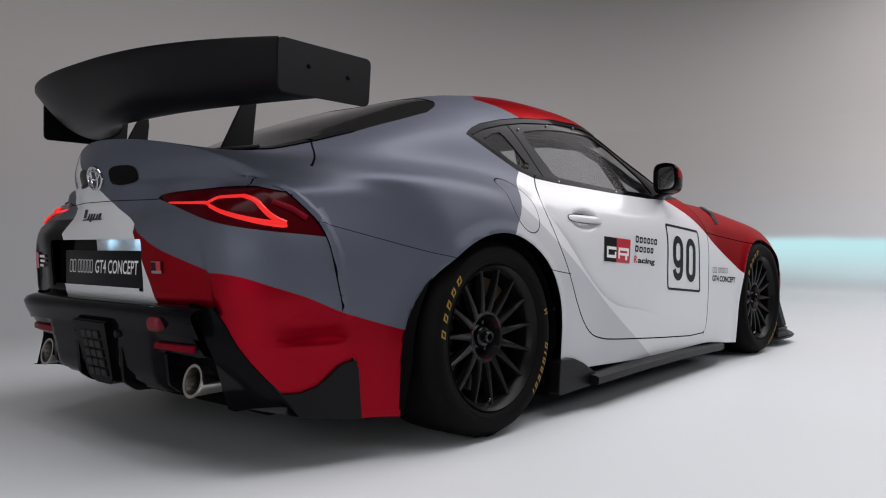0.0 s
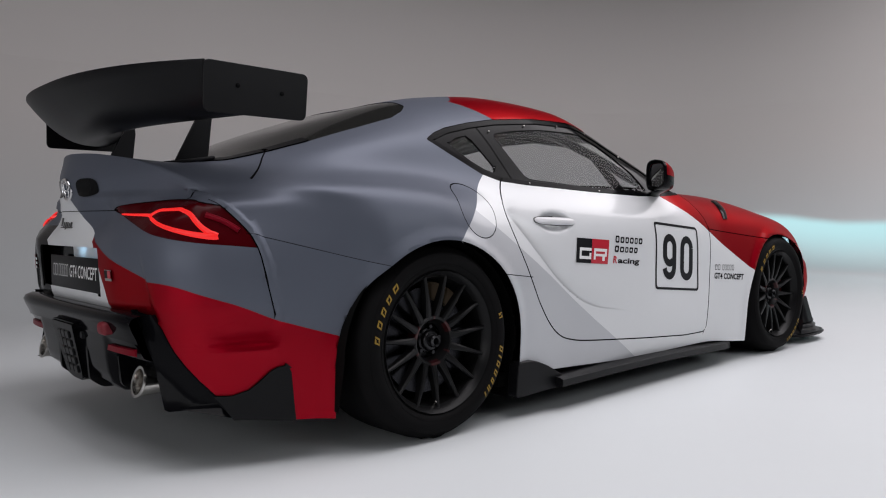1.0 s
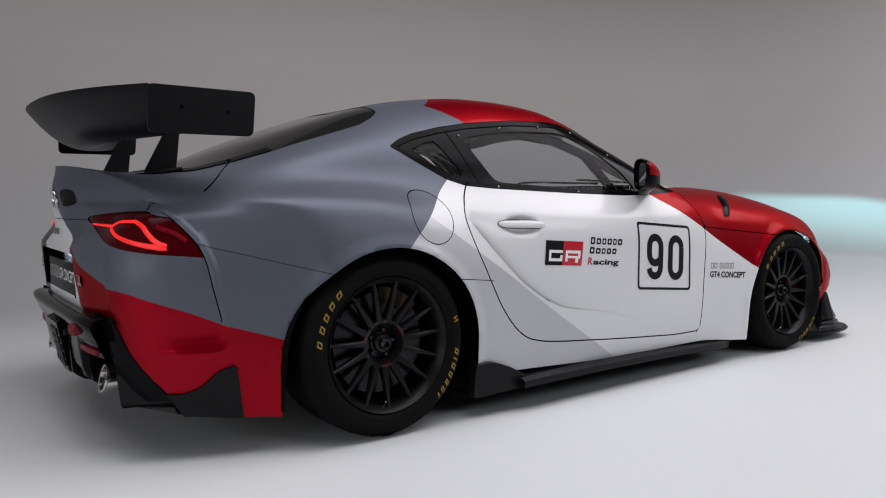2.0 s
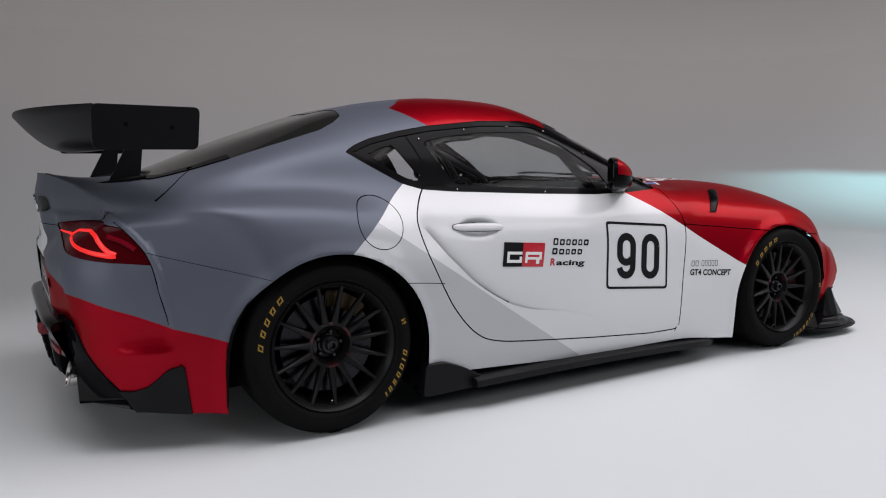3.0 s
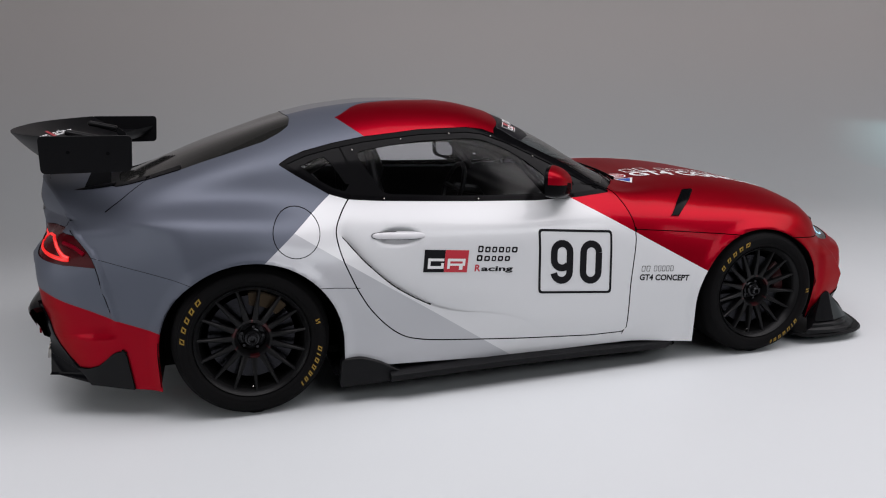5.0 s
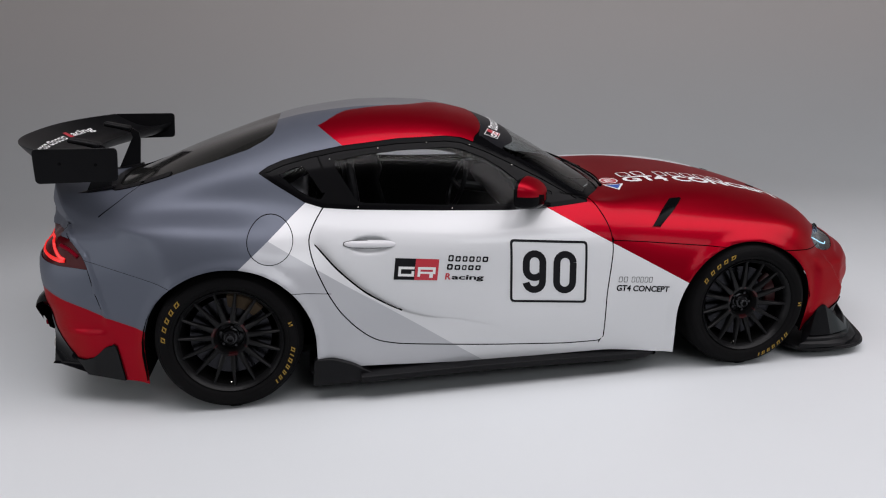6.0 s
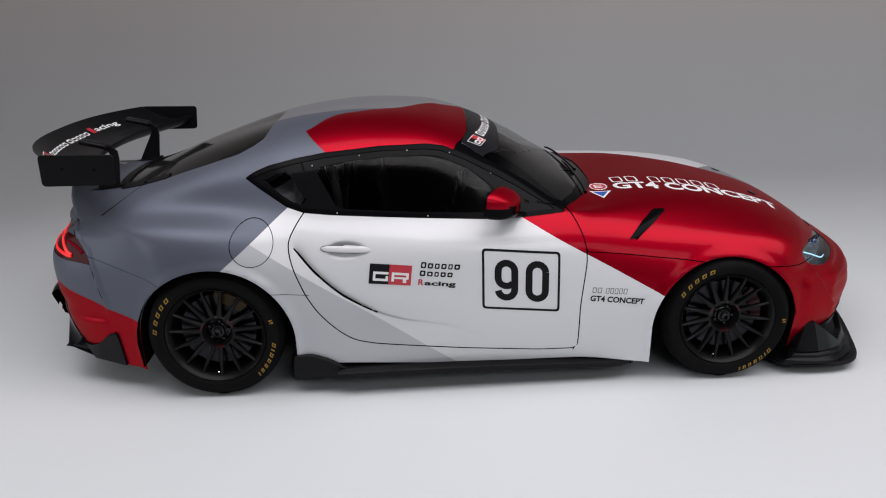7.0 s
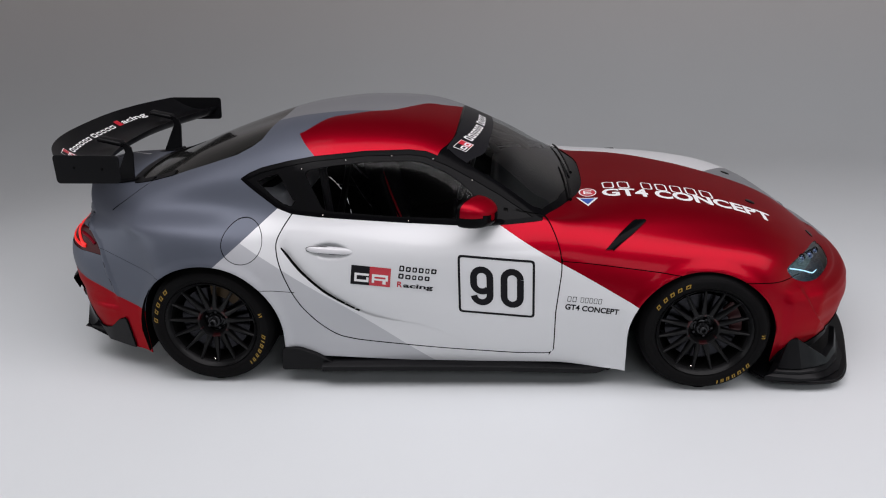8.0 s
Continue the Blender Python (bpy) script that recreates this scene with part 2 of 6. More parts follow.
def light_wall():
    """An added emissive sheet for a low blurred glow at the studio's far end, faded towards its edges."""
    m = bpy.data.materials.new("cold_glow_faded")
    m.use_nodes = True
    nt = m.node_tree
    nt.nodes.clear()
    out = nt.nodes.new("ShaderNodeOutputMaterial")
    em = nt.nodes.new("ShaderNodeEmission")
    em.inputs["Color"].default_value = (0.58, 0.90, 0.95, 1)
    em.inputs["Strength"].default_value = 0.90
    tr = nt.nodes.new("ShaderNodeBsdfTransparent")
    mx = nt.nodes.new("ShaderNodeMixShader")
    tc = nt.nodes.new("ShaderNodeTexCoord")
    sep = nt.nodes.new("ShaderNodeSeparateXYZ")
    nt.links.new(tc.outputs["UV"], sep.inputs[0])

    def fade(value, a, b):
        r = nt.nodes.new("ShaderNodeMapRange")
        r.interpolation_type = "SMOOTHSTEP"
        r.inputs["From Min"].default_value, r.inputs["From Max"].default_value = a, b
        nt.links.new(value, r.inputs["Value"])
        return r.outputs["Result"]

    def times(a, b):
        t = nt.nodes.new("ShaderNodeMath")
        t.operation = "MULTIPLY"
        nt.links.new(a, t.inputs[0])
        nt.links.new(b, t.inputs[1])
        return t.outputs[0]
    # the blur of the glow is put in as fades of the emission
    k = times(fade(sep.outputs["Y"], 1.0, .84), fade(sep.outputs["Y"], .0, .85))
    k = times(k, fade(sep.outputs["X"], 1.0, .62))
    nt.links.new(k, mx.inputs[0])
    nt.links.new(tr.outputs[0], mx.inputs[1])
    nt.links.new(em.outputs[0], mx.inputs[2])
    nt.links.new(mx.outputs[0], out.inputs[0])
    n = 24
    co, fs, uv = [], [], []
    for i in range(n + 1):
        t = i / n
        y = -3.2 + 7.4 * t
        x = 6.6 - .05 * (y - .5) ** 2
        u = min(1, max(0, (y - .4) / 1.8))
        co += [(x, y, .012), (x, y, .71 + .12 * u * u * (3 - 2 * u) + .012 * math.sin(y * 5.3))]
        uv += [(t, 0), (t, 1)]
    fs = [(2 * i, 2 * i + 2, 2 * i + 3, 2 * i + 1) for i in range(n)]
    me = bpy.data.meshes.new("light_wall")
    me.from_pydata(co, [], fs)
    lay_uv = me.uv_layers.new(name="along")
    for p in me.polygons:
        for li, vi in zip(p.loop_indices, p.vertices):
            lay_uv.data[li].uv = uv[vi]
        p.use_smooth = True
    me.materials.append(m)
    tagged(new("light_wall", me), "added glowing sheet standing in for a low band of cold blue light", "light panel")


light_wall()


# ---------------------------------------------------------------- the car's skin
# x forwards from the middle between the axles, y to the car's left, z up
AXLE, HUB_Z, HUB_Y, TYRE_R = 1.235, 0.335, 0.893, 0.335

# (x, half width, height) along each feature line of the skin, from the sill up to the middle of the roof
SILL = [(-2.14, .72, .150), (-1.95, .765, .131), (-1.85, .79, .127), (-1.65, .845, .119), (-1.2, .88, .15), (-.85, .885, .16), (0, .872, .13), (.5, .868, .13), (.9, .888, .10), (1.5, .85, .12), (1.9, .80, .16), (2.14, .75, .2)]
LOWER = [(-2.14, .735, .28), (-1.85, .82, .28), (-1.65, .862, .27), (-1.2, .905, .3), (-.85, .892, .27), (-.5, .868, .28), (0, .888, .27), (.5, .884, .25), (.9, .902, .25), (1.235, .91, .3), (1.6, .88, .3), (1.9, .85, .3), (2.14, .805, .3)]
SIDE = [(-2.14, .735, .50), (-2., .795, .52), (-1.85, .842, .55), (-1.65, .885, .58), (-1.45, .912, .60), (-1.235, .922, .61), (-1., .915, .59), (-.8, .897, .54), (-.5, .876, .50), (0, .893, .48), (.5, .890, .46), (.7, .900, .48), (.95, .918, .50), (1.235, .928, .53), (1.5, .908, .54), (1.75, .87, .52), (1.95, .83, .47), (2.14, .79, .43)]
SHOULDER = [(-2.14, .67, .745), (-1.85, .765, .79), (-1.65, .825, .815), (-1.45, .858, .822), (-1.235, .872, .808), (-1., .846, .775), (-.8, .832, .755), (-.5, .851, .735), (0, .880, .72), (.3, .876, .715), (.5, .862, .715), (.7, .845, .708), (.95, .845, .705), (1.235, .850, .695), (1.5, .828, .675), (1.75, .795, .625), (1.95, .745, .565), (2.14, .68, .50)]
BELT = [(-2.14, .58, .83), (-1.85, .66, .865), (-1.65, .685, .885), (-1.45, .685, .897), (-1.235, .692, .902), (-1., .722, .893), (-.8, .748, .873), (-.5, .768, .858), (-.25, .778, .845), (.07, .79, .833), (.28, .785, .835), (.45, .762, .842), (.6, .74, .825), (.95, .71, .802), (1.235, .70, .778), (1.5, .68, .740), (1.75, .64, .685), (1.95, .59, .605), (2.14, .52, .52)]
RAIL = [(-2.14, .42, .91), (-1.85, .50, .915), (-1.65, .555, .945), (-1.45, .585, .985), (-1.25, .605, 1.025), (-1.066, .612, 1.06), (-.9, .610, 1.10), (-.69, .602, 1.137), (-.43, .592, 1.162), (-.2, .585, 1.160), (-.06, .59, 1.125), (.1, .615, 1.055), (.25, .648, .985), (.4, .70, .895), (.47, .725, .858), (.6, .64, .842), (.8, .58, .853), (1.1, .55, .843), (1.4, .52, .803), (1.75, .46, .712), (1.95, .42, .62), (2.14, .36, .53)]
CROWN = [(-2.14, .22, .952), (-1.95, .24, .935), (-1.8, .27, .945), (-1.65, .30, .985), (-1.45, .34, 1.055), (-1.235, .37, 1.125), (-1., .385, 1.195), (-.8, .39, 1.235), (-.5, .385, 1.262), (-.2, .375, 1.248), (.0, .37, 1.194), (.15, .38, 1.126), (.3, .40, 1.048), (.45, .43, .953), (.55, .44, .90), (.66, .38, .862), (.9, .34, .876), (1.2, .31, .856), (1.5, .29, .795), (1.75, .27, .72), (1.95, .24, .63), (2.14, .2, .538)]
MIDDLE = [(-2.14, 0, .965), (-1.95, 0, .942), (-1.8, 0, .950), (-1.65, 0, 1.0), (-1.45, 0, 1.075), (-1.235, 0, 1.145), (-1., 0, 1.212), (-.8, 0, 1.252), (-.5, 0, 1.275), (-.2, 0, 1.268), (.0, 0, 1.226), (.1, 0, 1.19), (.3, 0, 1.077), (.5, 0, .953), (.62, 0, .885), (.7, 0, .868), (.9, 0, .878), (1.2, 0, .860), (1.5, 0, .80), (1.75, 0, .725), (1.95, 0, .633), (2.14, 0, .54)]
LINES = [SILL, LOWER, SIDE, SHOULDER, BELT, RAIL, CROWN, MIDDLE]
STEPS = [3, 14, 9, 7, 10, 10, 9]


def along(rows, x):
    """The half width and height of a feature line at x, by a smooth curve without overshoot."""
    R = rows
    if x <= R[0][0]:
        return R[0][1:]
    if x >= R[-1][0]:
        return R[-1][1:]
    k = max(i for i in range(len(R) - 1) if R[i][0] <= x)
    h = R[k + 1][0] - R[k][0]
    t = (x - R[k][0]) / h
    out = []
    for c in (1, 2):
        s = [(R[i + 1][c] - R[i][c]) / (R[i + 1][0] - R[i][0]) for i in range(len(R) - 1)]

        def slope(i):
            if i == 0 or i == len(R) - 1:
                return s[min(i, len(s) - 1)]
            a, b = s[i - 1], s[i]
            return 0.0 if a * b <= 0 else 2 * a * b / (a + b) * 0.5 + (a + b) * 0.25
        m0, m1 = slope(k) * h, slope(k + 1) * h
        p0, p1 = R[k][c], R[k + 1][c]
        out.append((2 * t ** 3 - 3 * t * t + 1) * p0 + (t ** 3 - 2 * t * t + t) * m0 + (3 * t * t - 2 * t ** 3) * p1 + (t ** 3 - t * t) * m1)
    return out


def section(x):
    P = [Vector(along(L, x)) for L in LINES]
    P = [P[0] * 2 - P[1]] + P + [Vector((-P[-2].x, P[-2].y))]
    out = []
    for k in range(1, len(P) - 2):
        a, b, c, d = P[k - 1:k + 3]
        l0, l1, l2 = ((b - a).length + 1e-6) ** 0.5, ((c - b).length + 1e-6) ** 0.5, ((d - c).length + 1e-6) ** 0.5
        m1 = (c - b) + l1 * ((b - a) / l0 - (c - a) / (l0 + l1))
        m2 = (c - b) + l1 * ((d - c) / l2 - (d - b) / (l1 + l2))
        n = STEPS[k - 1]
        for j in range(n):
            t = j / n
            out.append((2 * t ** 3 - 3 * t * t + 1) * b + (t ** 3 - 2 * t * t + t) * m1 + (3 * t * t - 2 * t ** 3) * c + (t ** 3 - t * t) * m2)
    out.append(P[-2])
    return out


def smooth_table(rows, v):
    """A smooth curve of one value through the rows."""
    return along([(a, b, 0.0) for a, b in rows], v)[0]


def lerp_table(rows, v):
    for (a, p), (b, q) in zip(rows, rows[1:]):
        if v <= b:
            t = min(1, max(0, (v - a) / (b - a)))
            t = t * t * (3 - 2 * t)
            return p + (q - p) * t
    return rows[-1][1]


TAIL = [(.15, .11), (.40, .065), (.50, .042), (.60, .036), (.72, .030), (.80, .020), (.88, .008), (.965, .022)]

NOSE = [(.10, .11), (.2, .075), (.30, .034), (.37, .020), (.43, .028), (.46, .044), (.50, .102), (.55, .165), (.7, .14)]


def bow(x, y, z):
    """The ends are bowed: the corners sweep round towards the flanks."""
    u = min(1.0, abs(y) / 0.9)
    if x < -1.35:
        r = min(1.0, (-1.35 - x) / 0.79)
        n = lerp_table([(.60, 9.0), (.785, 6.0), (.835, 1.7), (.97, 1.6)], z)
        c = lerp_table([(.60, 1.2), (.785, 1.0), (.835, .46), (.97, .44)], z)
        hollow = .042 * lerp_table([(.66, 0), (.75, 1), (.80, 1), (.84, 0)], z) * lerp_table([(.08, 0), (.27, 1), (.42, 1), (.66, 0)], abs(y))
        # the field round the plate stands out, the tail lamps lean forwards towards their top
        out = .021 * lerp_table([(.41, 0), (.49, 1), (.66, 1), (.73, .5), (.77, 0)], z) * lerp_table([(.36, 1), (.54, 0)], abs(y))
        lean = .062 * lerp_table([(.735, 0), (.80, 1), (.832, 0)], z) * lerp_table([(.30, 0), (.47, .85), (.56, 1), (.70, 0)], abs(y))
        return x + r ** 2 * (c * u ** n + lerp_table(TAIL, z) + hollow - out + lean)
    if x > 1.4:
        r = min(1.0, (x - 1.4) / 0.74)
        return x - r ** 1.5 * (0.42 * u ** 2.6 + lerp_table(NOSE, z))
    return x


def skin():
    """The whole outer skin as one mesh: sides, roof, bonnet and the two ends."""
    bm = bmesh.new()
    xs = [-2.14 + 4.28 * i / 210 for i in range(211)]
    secs = [section(x) for x in xs]
    for side in (-1, 1):
        grid = [[bm.verts.new((bow(x, p.x, p.y), side * p.x, p.y)) for p in s] for x, s in zip(xs, secs)]
        def quad(*v):
            v = v if side > 0 else v[::-1]
            try:
                bm.faces.new(v)
            except ValueError:
                pass
        for i in range(len(grid) - 1):
            for j in range(len(grid[0]) - 1):
                quad(grid[i][j], grid[i][j + 1], grid[i + 1][j + 1], grid[i + 1][j])
        for end, x in ((0, xs[0]), (-1, xs[-1])):
            s, ring = secs[end], grid[end]
            cols = [ring]
            for k in range(29, -1, -1):
                cols.append([bm.verts.new((bow(x, p.x * k / 30, p.y), side * p.x * k / 30, p.y)) for p in s[:-1]] + [ring[-1]])
            for a, b in zip(cols, cols[1:]):
                for j in range(len(a) - 1):
                    v = [a[j], a[j + 1], b[j + 1], b[j]]
                    v = [q for n, q in enumerate(v) if q not in v[:n]]
                    quad(*(v if end else v[::-1]))
    bmesh.ops.remove_doubles(bm, verts=bm.verts[:], dist=0.0004)
    return bm


def cut(bm, f, where=None):
    """Splits faces along the line on which f(x, y, z) is nought, within the faces for which where() holds."""
    val = {}
    for v in bm.verts:
        if where is None or where(*v.co):
            d = f(*v.co)
            val[v] = 0.0 if abs(d) < 2e-5 else d
    crossed = [g for g in {g for v in val for g in v.link_faces} if len(g.verts) > 3 and all(v in val for v in g.verts)
               and min(val[v] for v in g.verts) < 0 < max(val[v] for v in g.verts)]
    bmesh.ops.triangulate(bm, faces=crossed)
    on = {v for v, d in val.items() if d == 0.0}
    for e in [e for e in bm.edges if e.verts[0] in val and e.verts[1] in val]:
        a, b = e.verts
        if val[a] * val[b] < 0:
            t = val[a] / (val[a] - val[b])
            _, n = bmesh.utils.edge_split(e, a, t)
            on.add(n)
    for face in list({g for v in on for g in v.link_faces}):
        ring = [v for v in face.verts if v in on]
        if len(ring) == 2:
            a, b = ring
            if not any(b in e.verts for e in a.link_edges):
                signs = {val.get(v, 0) > 0 for v in face.verts if v not in on}
                if len(signs) == 2:
                    try:
                        bmesh.utils.face_split(face, a, b)
                    except ValueError:
                        pass


def line2(ax, az, bx, bz):
    """Positive above the line through two points (which run in x)."""
    s = (bz - az) / (bx - ax)
    return lambda x, z: z - az - s * (x - ax)


def ring_distance(pts):
    """The signed distance (inside negative) to a closed outline."""
    seg = [(Vector(a), Vector(b)) for a, b in zip(pts, pts[1:] + pts[:1])]

    def f(x, z):
        p = Vector((x, z))
        best, inside = 1e9, False
        for a, b in seg:
            d = b - a
            t = max(0, min(1, (p - a).dot(d) / d.dot(d)))
            best = min(best, (p - a - d * t).length_squared)
            if (a.y > z) != (b.y > z) and x < a.x + (z - a.y) / (b.y - a.y) * (b.x - a.x):
                inside = not inside
        return -best ** 0.5 if inside else best ** 0.5
    return f


def closed_curve(rows, n=48):
    P = [Vector(r) for r in rows]
    k = len(P)
    out = []
    for i in range(n):
        s = i / n * k
        j = int(s)
        t = s - j
        a, b, c, d = P[(j - 1) % k], P[j % k], P[(j + 1) % k], P[(j + 2) % k]
        out.append(tuple(0.5 * ((2 * b) + (c - a) * t + (2 * a - 5 * b + 4 * c - d) * t * t + (3 * b - a - 3 * c + d) * t ** 3)))
    return out


def arch(cx, cz, r):
    return lambda x, z: (math.hypot(x - cx, z - cz) if z > cz else abs(x - cx)) - r


ARCH_R, ARCH_F = arch(-1.232, .290, .379), arch(1.219, .286, .354)
from mathutils.bvhtree import BVHTree

# outlines on the flank, in x and z
DLO = [(-1.072, 1.033), (-1.02, 1.062), (-.956, 1.086), (-.83, 1.115), (-.69, 1.138), (-.43, 1.161), (-.2, 1.163), (-.12, 1.152), (0, 1.105), (.12, 1.045), (.25, .978), (.37, .908), (.45, .862), (.46, .846),
       (.28, .836), (.07, .833), (-.25, .846), (-.66, .868), (-.79, .880), (-.87, .905), (-1.0, .985)]
DOOR = [(-.775, .90), (-.83, .825), (-.862, .765), (-.855, .70), (-.835, .63), (-.787, .515), (-.74, .43), (-.682, .357), (-.625, .302), (-.569, .267), (-.48, .247), (-.385, .237), (0, .207), (.327, .184), (.512, .184), (.515, .30), (.518, .418), (.532, .53), (.546, .641), (.540, .72), (.515, .79), (.475, .86), (.3, .90), (-.3, .93)]
QGLASS = [(-.975, 1.025), (-.92, 1.052), (-.865, 1.062), (-.775, .922), (-.83, .922), (-.90, .962)]
DGLASS = [(-.735, 1.075), (-.6, 1.098), (-.43, 1.115), (-.2, 1.118), (-.13, 1.108), (-.02, 1.062), (.06, 1.012), (.14, .945), (.175, .872), (.165, .860), (-.25, .872), (-.60, .895), (-.635, .905)]
dlo, door_out = ring_distance(DLO), ring_distance(rounded(DOOR, .03, 3))
qglass, dglass = ring_distance(rounded(QGLASS, .02, 3)), ring_distance(rounded(DGLASS, .02, 3))
fuel = lambda x, z: math.hypot(x + 1.026, z - .768) - .098
# outlines seen from above, in x and the distance from the middle
ROOF_FRONT = [(-.1, .022), (.0, .022), (.2, .020), (.40, .008), (.50, -.02), (.56, -.055), (.70, -.09)]
BANNER = [(-.1, .20), (0, .20), (.21, .19), (.44, .165), (.56, .09), (.7, .0)]
SCREEN_OUT = [(.032, -.1), (.032, .05), (.030, .2), (.018, .38), (-.02, .52), (.03, .555), (.14, .592), (.28, .635), (.41, .685), (.455, .675), (.53, .55), (.585, .38), (.61, .2), (.615, .05), (.615, -.1)]
HOOD_EDGE = [(-.01, .685), (.2, .68), (.35, .655), (.5, .60), (.62, .535), (.74, .455), (.9, .36)]
REAR_SCREEN = [(-.985, -.1), (-.985, .1), (-.985, .33), (-1.0, .425), (-1.045, .465), (-1.12, .495), (-1.275, .498), (-1.495, .485), (-1.62, .447), (-1.76, .385), (-1.80, .30), (-1.82, .1), (-1.82, -.1)]
screen, rscreen = ring_distance(SCREEN_OUT), ring_distance(REAR_SCREEN)
hood_rear = lambda x, y: x - smooth_table(HOOD_EDGE, abs(y))
# outlines seen from behind and ahead, in the distance from the middle and z
LAMP_R = closed_curve([(.280, .777), (.40, .796), (.55, .804), (.65, .790), (.72, .755), (.785, .655), (.70, .670), (.58, .694), (.455, .724), (.34, .756)])
lamp_r = ring_distance(LAMP_R)
LAMP_F = closed_curve([(1.620, .610), (1.695, .618), (1.80, .601), (1.878, .578), (1.928, .555), (1.946, .538), (1.925, .524), (1.86, .519), (1.786, .515), (1.715, .526), (1.656, .555)])
lamp_f = ring_distance(LAMP_F)
PLATE_HOLE = ring_distance(rounded([(-.270, .508), (.345, .508), (.345, .654), (-.270, .654)], .010, 3))

side_grey_white = line2(-1.176, .657, -.86, .908)
side_silver = line2(-1.041, .772, -.435, .368)
side_red = line2(.244, .837, .936, .448)
tail_red = line2(-1.788, .442, -1.603, .381)
roof_red_side = lambda x, z: x + .681 + (z - 1.137) * 1.35
fender_gap = line2(.541, .68, 1.129, .617)
bumper_gap = line2(-1.83, .695, -1.553, .618)
REAR_RED_Y = [(-.56, .560), (-.445, .598), (-.32, .642), (-.20, .696), (-.10, .75)]
REAR_RED_X = [(-2.12, .562), (-2.085, .560), (-2.046, .550), (-1.99, .526), (-1.89, .488), (-1.788, .442), (-1.70, .412)]
rear_red = lambda x, y, z: z - (smooth_table(REAR_RED_Y, y) if y > -.555 else smooth_table(REAR_RED_X, x))
rear_white = lambda y, z: z - (.70 + (y + .205) * .55)
white_red = lambda y, z: y - smooth_table([(.42, -.345), (.481, -.33), (.56, -.288), (.62, -.255), (.70, -.205)], z)

skin_bm = skin()
tree = BVHTree.FromBMesh(skin_bm)


def onto(p, way, lift=0.0):
    """The place where a ray meets the skin, lifted off along the normal."""
    hit, n, _, _ = tree.ray_cast(Vector(p), Vector(way))
    if hit is None:
        return None
    if n.dot(Vector(way)) > 0:
        n = -n
    return hit + n * lift


def flank(x, z, lift=0.0, side=-1):
    return onto((x, side * 1.6, z), (0, -side, 0), lift)


def above(x, y, lift=0.0):
    return onto((x, y, 2.0), (0, 0, -1), lift)


def behind(y, z, lift=0.0):
    return onto((-2.8, y, z), (1, 0, 0), lift)


GAP = 0.0022


def seam(f, where, width=GAP):
    """A shut line: two cuts beside one another; the strip between them sinks in later."""
    cut(skin_bm, lambda x, y, z: f(x, y, z) - width, where)
    cut(skin_bm, lambda x, y, z: f(x, y, z) + width, where)
    SEAMS.append((f, where, width * 1.02))


SEAMS = []
# wheel arches
cut(skin_bm, lambda x, y, z: ARCH_R(x, z), lambda x, y, z: abs(y) > .5 and -1.75 < x < -.7 and z < .8)
cut(skin_bm, lambda x, y, z: ARCH_F(x, z), lambda x, y, z: abs(y) > .5 and .7 < x < 1.75 and z < .8)
for f_, x_ in ((ARCH_R, -1.232), (ARCH_F, 1.219)):
    for d_ in (.014, .028, .050):
        cut(skin_bm, lambda x, y, z: f_(x, z) - d_, lambda x, y, z: abs(y) > .5 and abs(x - x_) < .53 and z < .85)
# glass and trim
win = lambda x, y, z: abs(y) > .45 and -1.15 < x < .55 and z > .78
cut(skin_bm, lambda x, y, z: dlo(x, z), win)
cut(skin_bm, lambda x, y, z: dlo(x, z) + .020, win)
b_gap = lambda x, z: (x + .80) - (1.10 - z) * .41
cut(skin_bm, lambda x, y, z: b_gap(x, z) - .004, lambda x, y, z: win(x, y, z) and -.9 < x < -.6)
cut(skin_bm, lambda x, y, z: b_gap(x, z) + .004, lambda x, y, z: win(x, y, z) and -.9 < x < -.6)
cut(skin_bm, lambda x, y, z: qglass(x, z), win)
cut(skin_bm, lambda x, y, z: dglass(x, z), win)
cut(skin_bm, lambda x, y, z: screen(x, abs(y)), lambda x, y, z: -.15 < x < .75 and z > .75)
cut(skin_bm, lambda x, y, z: hood_rear(x, y), lambda x, y, z: .25 < x < .85 and z > .72 and abs(y) < .85)
cut(skin_bm, lambda x, y, z: rscreen(x, abs(y)), lambda x, y, z: -2. < x < -.9 and z > .8 and abs(y) < .6)
cut(skin_bm, lambda x, y, z: x - smooth_table(ROOF_FRONT, abs(y)), lambda x, y, z: -.15 < x < .10 and z > 1.05 and abs(y) < .7)
cut(skin_bm, lambda x, y, z: x - smooth_table(BANNER, abs(y)), lambda x, y, z: -.05 < x < .30 and z > 1.0 and abs(y) < .65)
cut(skin_bm, lambda x, y, z: rscreen(x, abs(y)) + .048, lambda x, y, z: -1.9 < x < -1.4 and abs(y) < .6 and z > .85)
cut(skin_bm, lambda x, y, z: x + 1.48, lambda x, y, z: -1.6 < x < -1.4 and .3 < abs(y) < .6 and z > .85)
# lamps and the plate's recess
cut(skin_bm, lambda x, y, z: lamp_r(abs(y), z), lambda x, y, z: x < -1.5 and .2 < abs(y) and .6 < z < .9)
cut(skin_bm, lambda x, y, z: lamp_f(x, z), lambda x, y, z: x > 1.45 and .3 < abs(y) and .4 < z < .75)
cut(skin_bm, lambda x, y, z: PLATE_HOLE(y, z), lambda x, y, z: x < -1.9 and abs(y) < .4 and .4 < z < .75)
